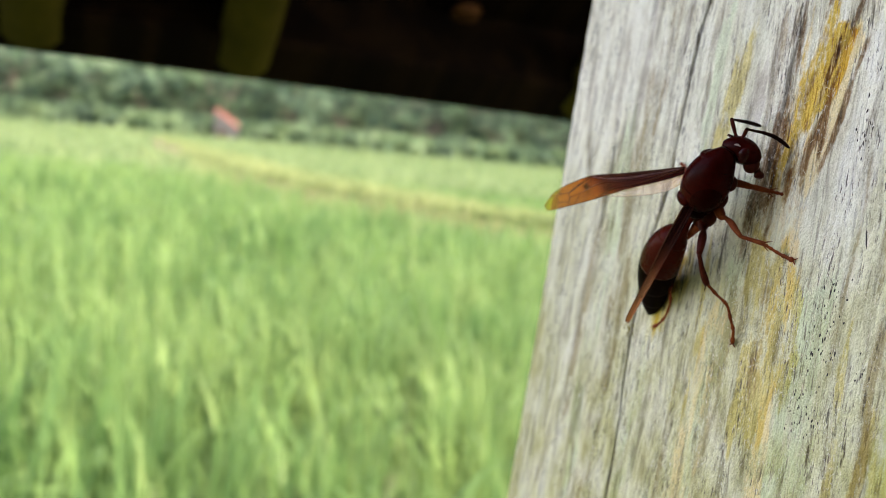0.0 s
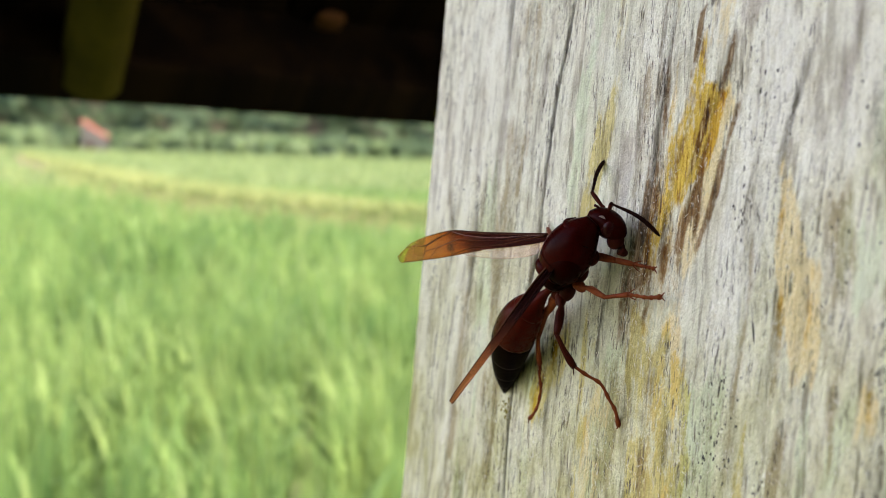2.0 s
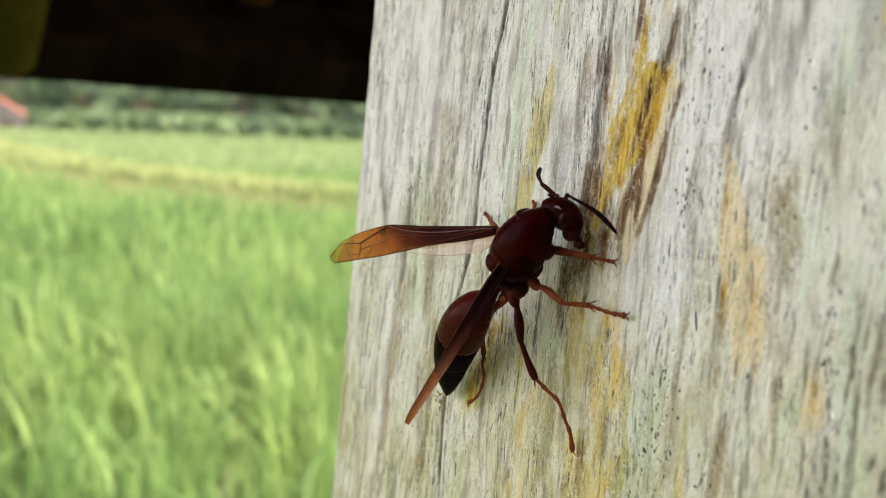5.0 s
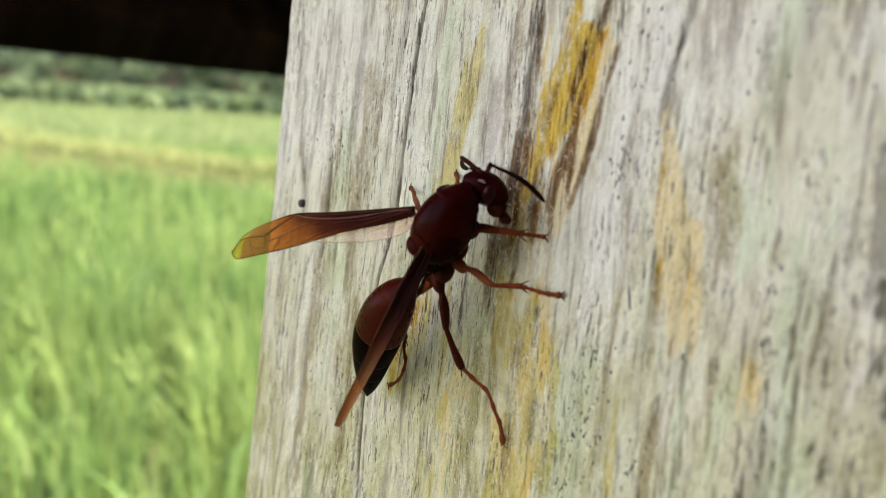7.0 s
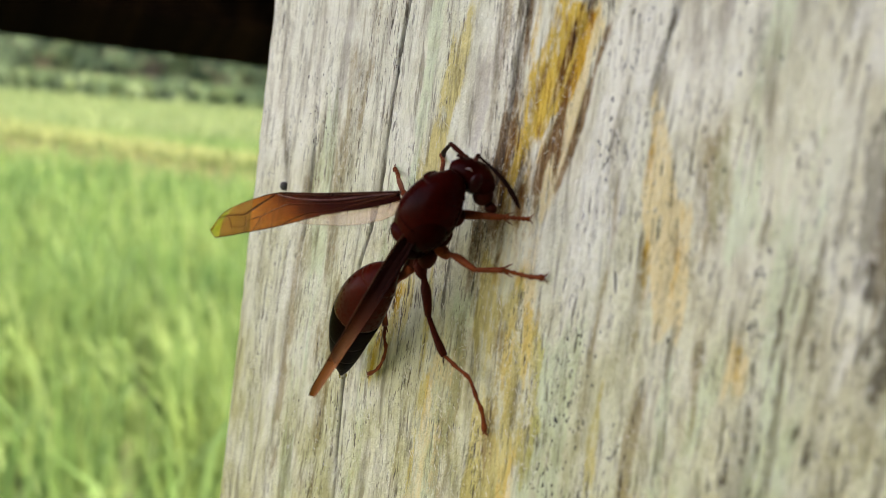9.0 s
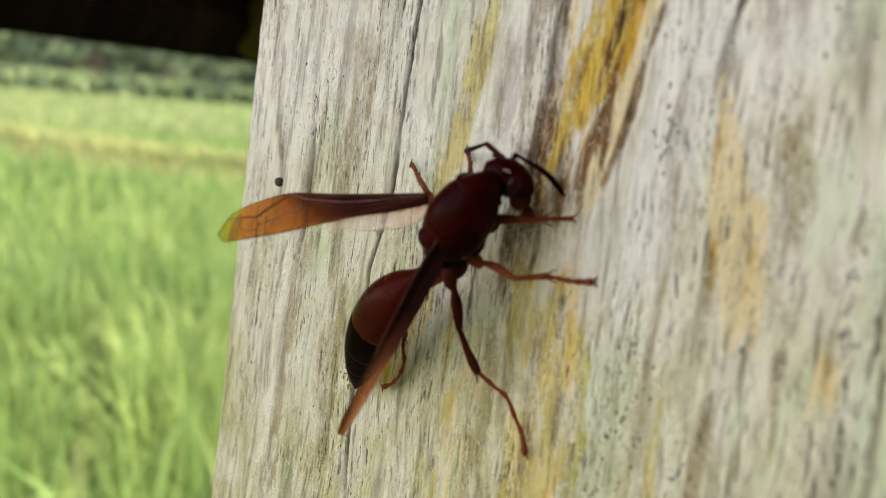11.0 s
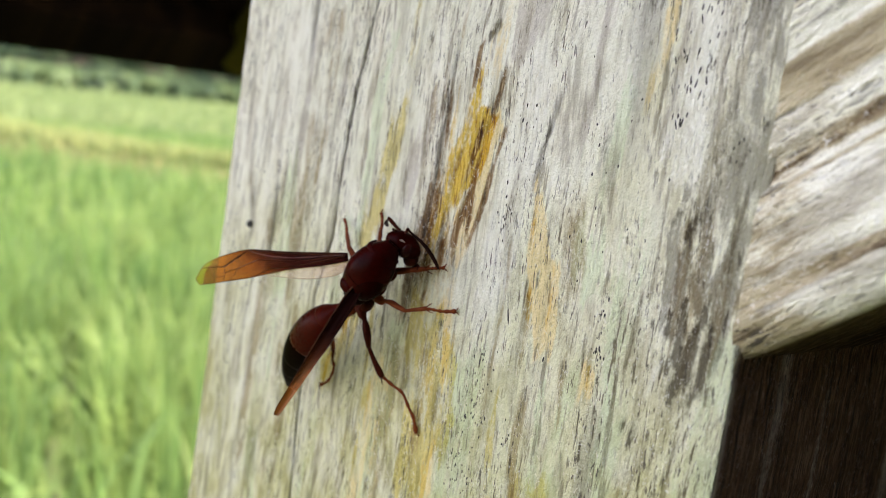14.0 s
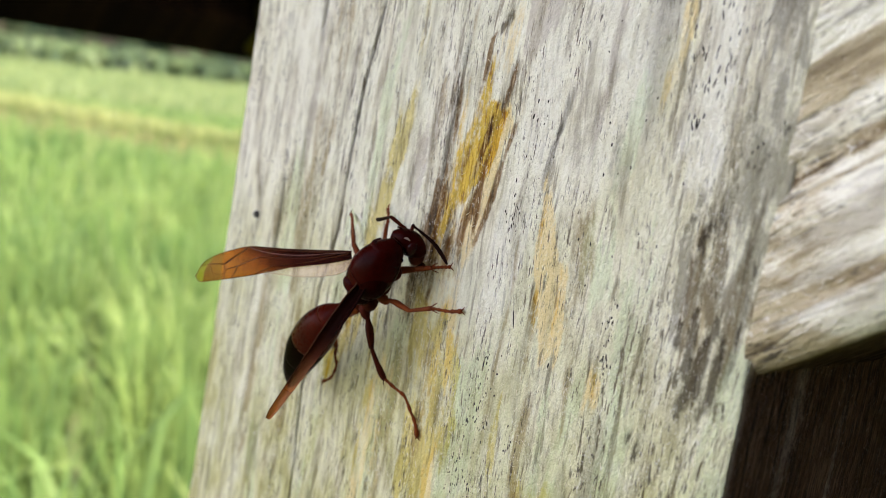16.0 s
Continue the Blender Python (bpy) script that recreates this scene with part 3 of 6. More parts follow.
def build_brace():
    """The slanting brace that is let in against the post's side."""
    rise = 37.0
    m = POST @ pose(51.45 * MM, -0.20 * MM, 0.3 * MM, 0, -rise, 0)
    ob = empty("brace", m)
    length, deep, thick = 0.42, 0.046, 0.030
    nx, nz = 260, 150
    verts, faces = [], []
    for i in range(nx + 1):
        for k in range(nz + 1):
            s, t = i / nx, k / nz
            z = t * deep
            x = z * math.tan(radians(rise)) + s ** 1.6 * length
            g = 0.45 * noise.noise((x * 40, z * 420, 3.0)) + 0.25 * noise.noise((x * 90, z * 1300, 7.0))
            edge = min(t, 1 - t) * deep * 1000
            verts.append((x, (-g * 0.0011 + (0.0012 * (1 - edge / 1.6) ** 2 if edge < 1.6 else 0)), z + 0.0004 * noise.noise((x * 60, 0, 1.0)) * (1 if k in (0, nz) else 0)))
    row = nz + 1
    faces = [(i * row + k, (i + 1) * row + k, (i + 1) * row + k + 1, i * row + k + 1) for i in range(nx) for k in range(nz)]
    base = len(verts)
    ring = [(i, 0) for i in range(nx + 1)] + [(nx, k) for k in range(1, nz + 1)] + [(i, nz) for i in range(nx - 1, -1, -1)] + [(0, k) for k in range(nz - 1, 0, -1)]
    n = len(ring)
    for depth in (0.003, thick):
        for i, k in ring:
            x, y, z = verts[i * row + k]
            verts.append((x, depth, z))
    for j in range(n):
        a, b, c = ring[j], ring[(j + 1) % n], (j + 1) % n
        faces.append((a[0] * row + a[1], base + j, base + c, b[0] * row + b[1]))
        faces.append((base + j, base + n + j, base + n + c, base + c))
    faces.append(tuple(base + n + j for j in range(n - 1, -1, -1)))
    beam = link_mesh("beam", verts, faces, WOOD, ob)
    v = np.array(verts) * 1000
    me = beam.data
    me.attributes.new("grain", "FLOAT_VECTOR", "POINT").data.foreach_set("vector", (np.stack([v[:, 2] * 0.55 + 300, v[:, 1] * 0.55, v[:, 0] * 0.6], -1)).astype(np.float32).reshape(-1))
    up = v[:, 2] + 0.35 * soft_noise(v[:, 0] / 9 + 40, v[:, 2] / 3 + 40, 130)
    out = v[:, 0] - v[:, 2] * math.tan(radians(rise))          # along the brace from its cut end
    bands = np.zeros(len(v))
    for mid, half in ((2.8, 0.50), (7.3, 0.25), (8.6, 0.7), (11.9, 1.5), (16.4, 1.0), (20.0, 2.4), (26.0, 1.5), (32.0, 2.8), (40.0, 2.0)):
        bands = np.maximum(bands, np.clip(1.7 * (1.15 - np.abs(up - mid) / half) + 0.5 * soft_noise(v[:, 0] / 7 + 80, v[:, 2] / 0.8 + 80, 133), 0, 1))
    foot = np.maximum(np.clip(2.2 - out / 3.5 - v[:, 2] / 1.6, 0, 1), 0.7 * np.clip(1.5 - out / 3.6, 0, 1) * np.clip(2.0 - v[:, 2] / 6, 0, 1))
    thin = soft_noise(v[:, 2] / 0.55 + 40, v[:, 0] / 14 + 40, 131)
    stain = {"taupe": np.maximum(bands, foot), "umber": np.clip(thin * 2.2 - 0.95, 0, 0.75) * bands, "soot_and_shade": np.clip(thin * 2.0 - 1.0, 0, 0.7),
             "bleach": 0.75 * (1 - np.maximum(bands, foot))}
    # sides and underside browner and darker: their shade is put into the colour
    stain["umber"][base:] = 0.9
    stain["soot_and_shade"][base:] = 0.45
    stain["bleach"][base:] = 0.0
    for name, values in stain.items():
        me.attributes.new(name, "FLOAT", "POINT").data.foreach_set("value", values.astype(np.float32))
    tagged(ob, "pale weathered wooden brace with slanting grain, butted against the post", "brace", kind="structure")


def gauss_along(z, knots):
    """A value that changes along the grain, from pairs of height and value."""
    k = np.array(knots)[::-1] if knots[0][0] > knots[-1][0] else np.array(knots)
    return np.interp(z, k[:, 0], k[:, 1])


def streak(x, z, knots, half, low, high, seed, fade=2.0):
    """A stain that follows the grain: centre line by knots, ragged edges, soft ends."""
    mid = gauss_along(z, knots)
    rag = 0.45 * soft_noise(x / 0.5 + 90, z / 5 + 90, seed) + 0.35 * soft_noise(x / 1.7 + 90, z / 9 + 90, seed + 1)
    across = 1 - np.abs(x - mid) / half + rag
    ends = np.minimum((z - low) / fade, (high - z) / fade) + 0.9 * soft_noise(x / 0.6 + 50, z * 0 + 10, seed + 2)
    return np.clip(across * 1.4, 0, 1) * np.clip(ends, 0, 1)


def band(x, z, left, right, low, high, seed, rag=0.4, fade=1.2):
    """A stain between two border lines that follow the grain, with ragged sides and torn ends."""
    wander = rag * (soft_noise(x / 0.45 + 90, z / 3.5 + 90, seed) + 0.7 * soft_noise(x / 1.4 + 90, z / 6 + 90, seed + 1))
    inside = np.minimum(x - gauss_along(z, left), gauss_along(z, right) - x) + wander
    ends = np.minimum(z - low, high - z) / fade + 1.1 * soft_noise(x / 0.45 + 50, z * 0 + 10, seed + 2)
    return np.clip(inside / 0.4 + 0.35, 0, 1) * np.clip(ends, 0, 1)


LEFT, RIGHT, DEEP = -5.3, 51.8, 55.0


def face_relief(x, z):
    """Height of the wood above the mean face, and how deep in a cleft each place lies."""
    u = x + 0.55 * soft_noise(z / 17 + 40, x / 30 + 40, 50) + 0.2 * soft_noise(z / 6 + 40, x / 9 + 40, 51)
    calm = np.clip(1.15 - (x - 5) / 60, 0.45, 1.1)
    broad = soft_noise(u / 3.4 + 70, z / 45 + 70, 52)
    ridge = soft_noise(u / 0.75 + 70, z / 16 + 70, 53)
    fine = soft_noise(u / 0.36 + 70, z / 6 + 70, 54)
    h = 0.10 * broad + (0.055 * ridge + 0.03 * fine) * calm
    split = soft_noise(u / 0.95 + 30, z / 20 + 30, 55)
    gate = soft_noise(u / 4.0 + 30, z / 9 + 30, 56)
    cleft = np.clip((split - 0.58) / 0.3, 0, 1) * np.clip(gate * 2.0 + 0.35, 0, 1) * calm
    crack = gauss_along(z, ((40, 16.5), (20.7, 15.2), (14.5, 14.3), (8.1, 13.7), (1.2, 13.7), (-4.3, 12.3), (-12, 12.0), (-23, 12.7), (-40, 12.2)))
    gap = np.clip(1 - np.abs(x - crack - 0.12 * soft_noise(z / 1.5 + 20, z * 0, 57)) / 0.13 + 0.6, 0, 1) * np.clip(1.0 + 0.6 * soft_noise(z / 4 + 20, z * 0, 58), 0, 1)
    second = gauss_along(z, ((30, 26.4), (13.2, 25.6), (4.9, 25.3), (0, 25.0)))
    gap2 = np.clip(1 - np.abs(x - second) / 0.25, 0, 1) * np.clip((z - 1) / 4, 0, 1) * np.clip((20 - z) / 4, 0, 1) * 0.7
    deep = np.maximum(np.maximum(cleft * 0.75, gap), gap2)
    return h - 0.34 * deep, np.clip(deep, 0, 1), u


def build_post():
    """A squared, sun-bleached post; its lit face is carved to the depth of its fibres."""
    xs = np.concatenate([[LEFT, LEFT + 0.12, LEFT + 0.3, LEFT + 0.55], np.arange(LEFT + 0.8, 11.3, 0.2), np.arange(11.4, 16.9, 0.085), np.arange(17.0, RIGHT - 0.7, 0.2), [RIGHT - 0.55, RIGHT - 0.3, RIGHT - 0.12, RIGHT]])
    zs = np.concatenate([np.linspace(-1650, -60, 24), np.linspace(-56, -33, 12), np.arange(-32, 26, 0.46), np.linspace(27, 60, 14), np.linspace(76, 170, 5)])
    X, Z = np.meshgrid(xs, zs, indexing="ij")
    h, cleft, u = face_relief(X, Z)
    edge = np.minimum(X - LEFT, RIGHT - X)
    h = h - np.where(X < 20, 0.22, 0.10) * np.clip(1 - edge / 0.3, 0, 1) ** 2
    wav = np.where(X < 20, 1.0, -0.6) * np.clip(1 - edge / 3, 0, 1)
    Xw = X + wav * (0.10 * soft_noise(Z / 9 + 210, Z * 0 + 3, 60) + 0.07 * soft_noise(Z / 1.3 + 210, Z * 0 + 3, 61) + 0.05 * soft_noise(Z / 0.6 + 210, Z * 0 + 3, 64))
    n, m = X.shape
    verts = np.stack([Xw, -h, Z], -1).reshape(-1, 3)
    faces = [(i * m + k, (i + 1) * m + k, (i + 1) * m + k + 1, i * m + k + 1) for i in range(n - 1) for k in range(m - 1)]
    # the other three sides, each row joined to the carved face
    ring = []
    depths = np.concatenate([[0.25], np.linspace(0.9, DEEP - 1.5, 60)])
    for at_y in depths:
        ring.append((Xw[-1], at_y))
    ring += [(np.full(m, RIGHT - 1.5), DEEP), (np.full(m, LEFT + 1.5), DEEP)]
    for at_y in (DEEP - 1.5, DEEP * 0.5, 0.9):
        ring.append((Xw[0], at_y))
    blocks = [verts]
    base = n * m
    for x, y in ring:
        blocks.append(np.stack([np.asarray(x), np.full(m, y) + (0.3 if 2 < y < DEEP - 2 else 0.0) * soft_noise(zs / 12 + 200, zs * 0 + y, 62), zs], -1))
    order = [(n - 1) * m] + [base + r * m for r in range(len(ring))] + [0]
    for a, b in zip(order, order[1:]):
        faces += [(a + k, b + k, b + k + 1, a + k + 1) for k in range(m - 1)]
    for k in (0, m - 1):
        loop = [i * m + k for i in range(n)] + [base + r * m + k for r in range(len(ring))]
        faces.append(tuple(loop if k == 0 else loop[::-1]))
    verts = np.concatenate(blocks)
    post = empty("post", POST)
    ob = link_mesh("timber", (verts * MM).tolist(), faces, WOOD, post)
    carved = (n - 1) * (m - 1)
    ob.data.polygons.foreach_set("use_smooth", np.arange(len(faces)) < carved)
    extra = len(verts) - base
    pad = lambda a, more=None: np.concatenate([a.reshape(-1), np.zeros(extra) if more is None else more])
    # right side: dark brown with its shade put in, and a few worn streaks
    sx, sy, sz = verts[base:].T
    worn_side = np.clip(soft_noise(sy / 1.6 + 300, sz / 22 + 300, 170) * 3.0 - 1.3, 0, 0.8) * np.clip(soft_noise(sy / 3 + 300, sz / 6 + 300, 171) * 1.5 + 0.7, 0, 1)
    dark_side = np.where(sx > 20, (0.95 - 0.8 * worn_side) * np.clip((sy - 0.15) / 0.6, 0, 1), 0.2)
    x, z = X, Z
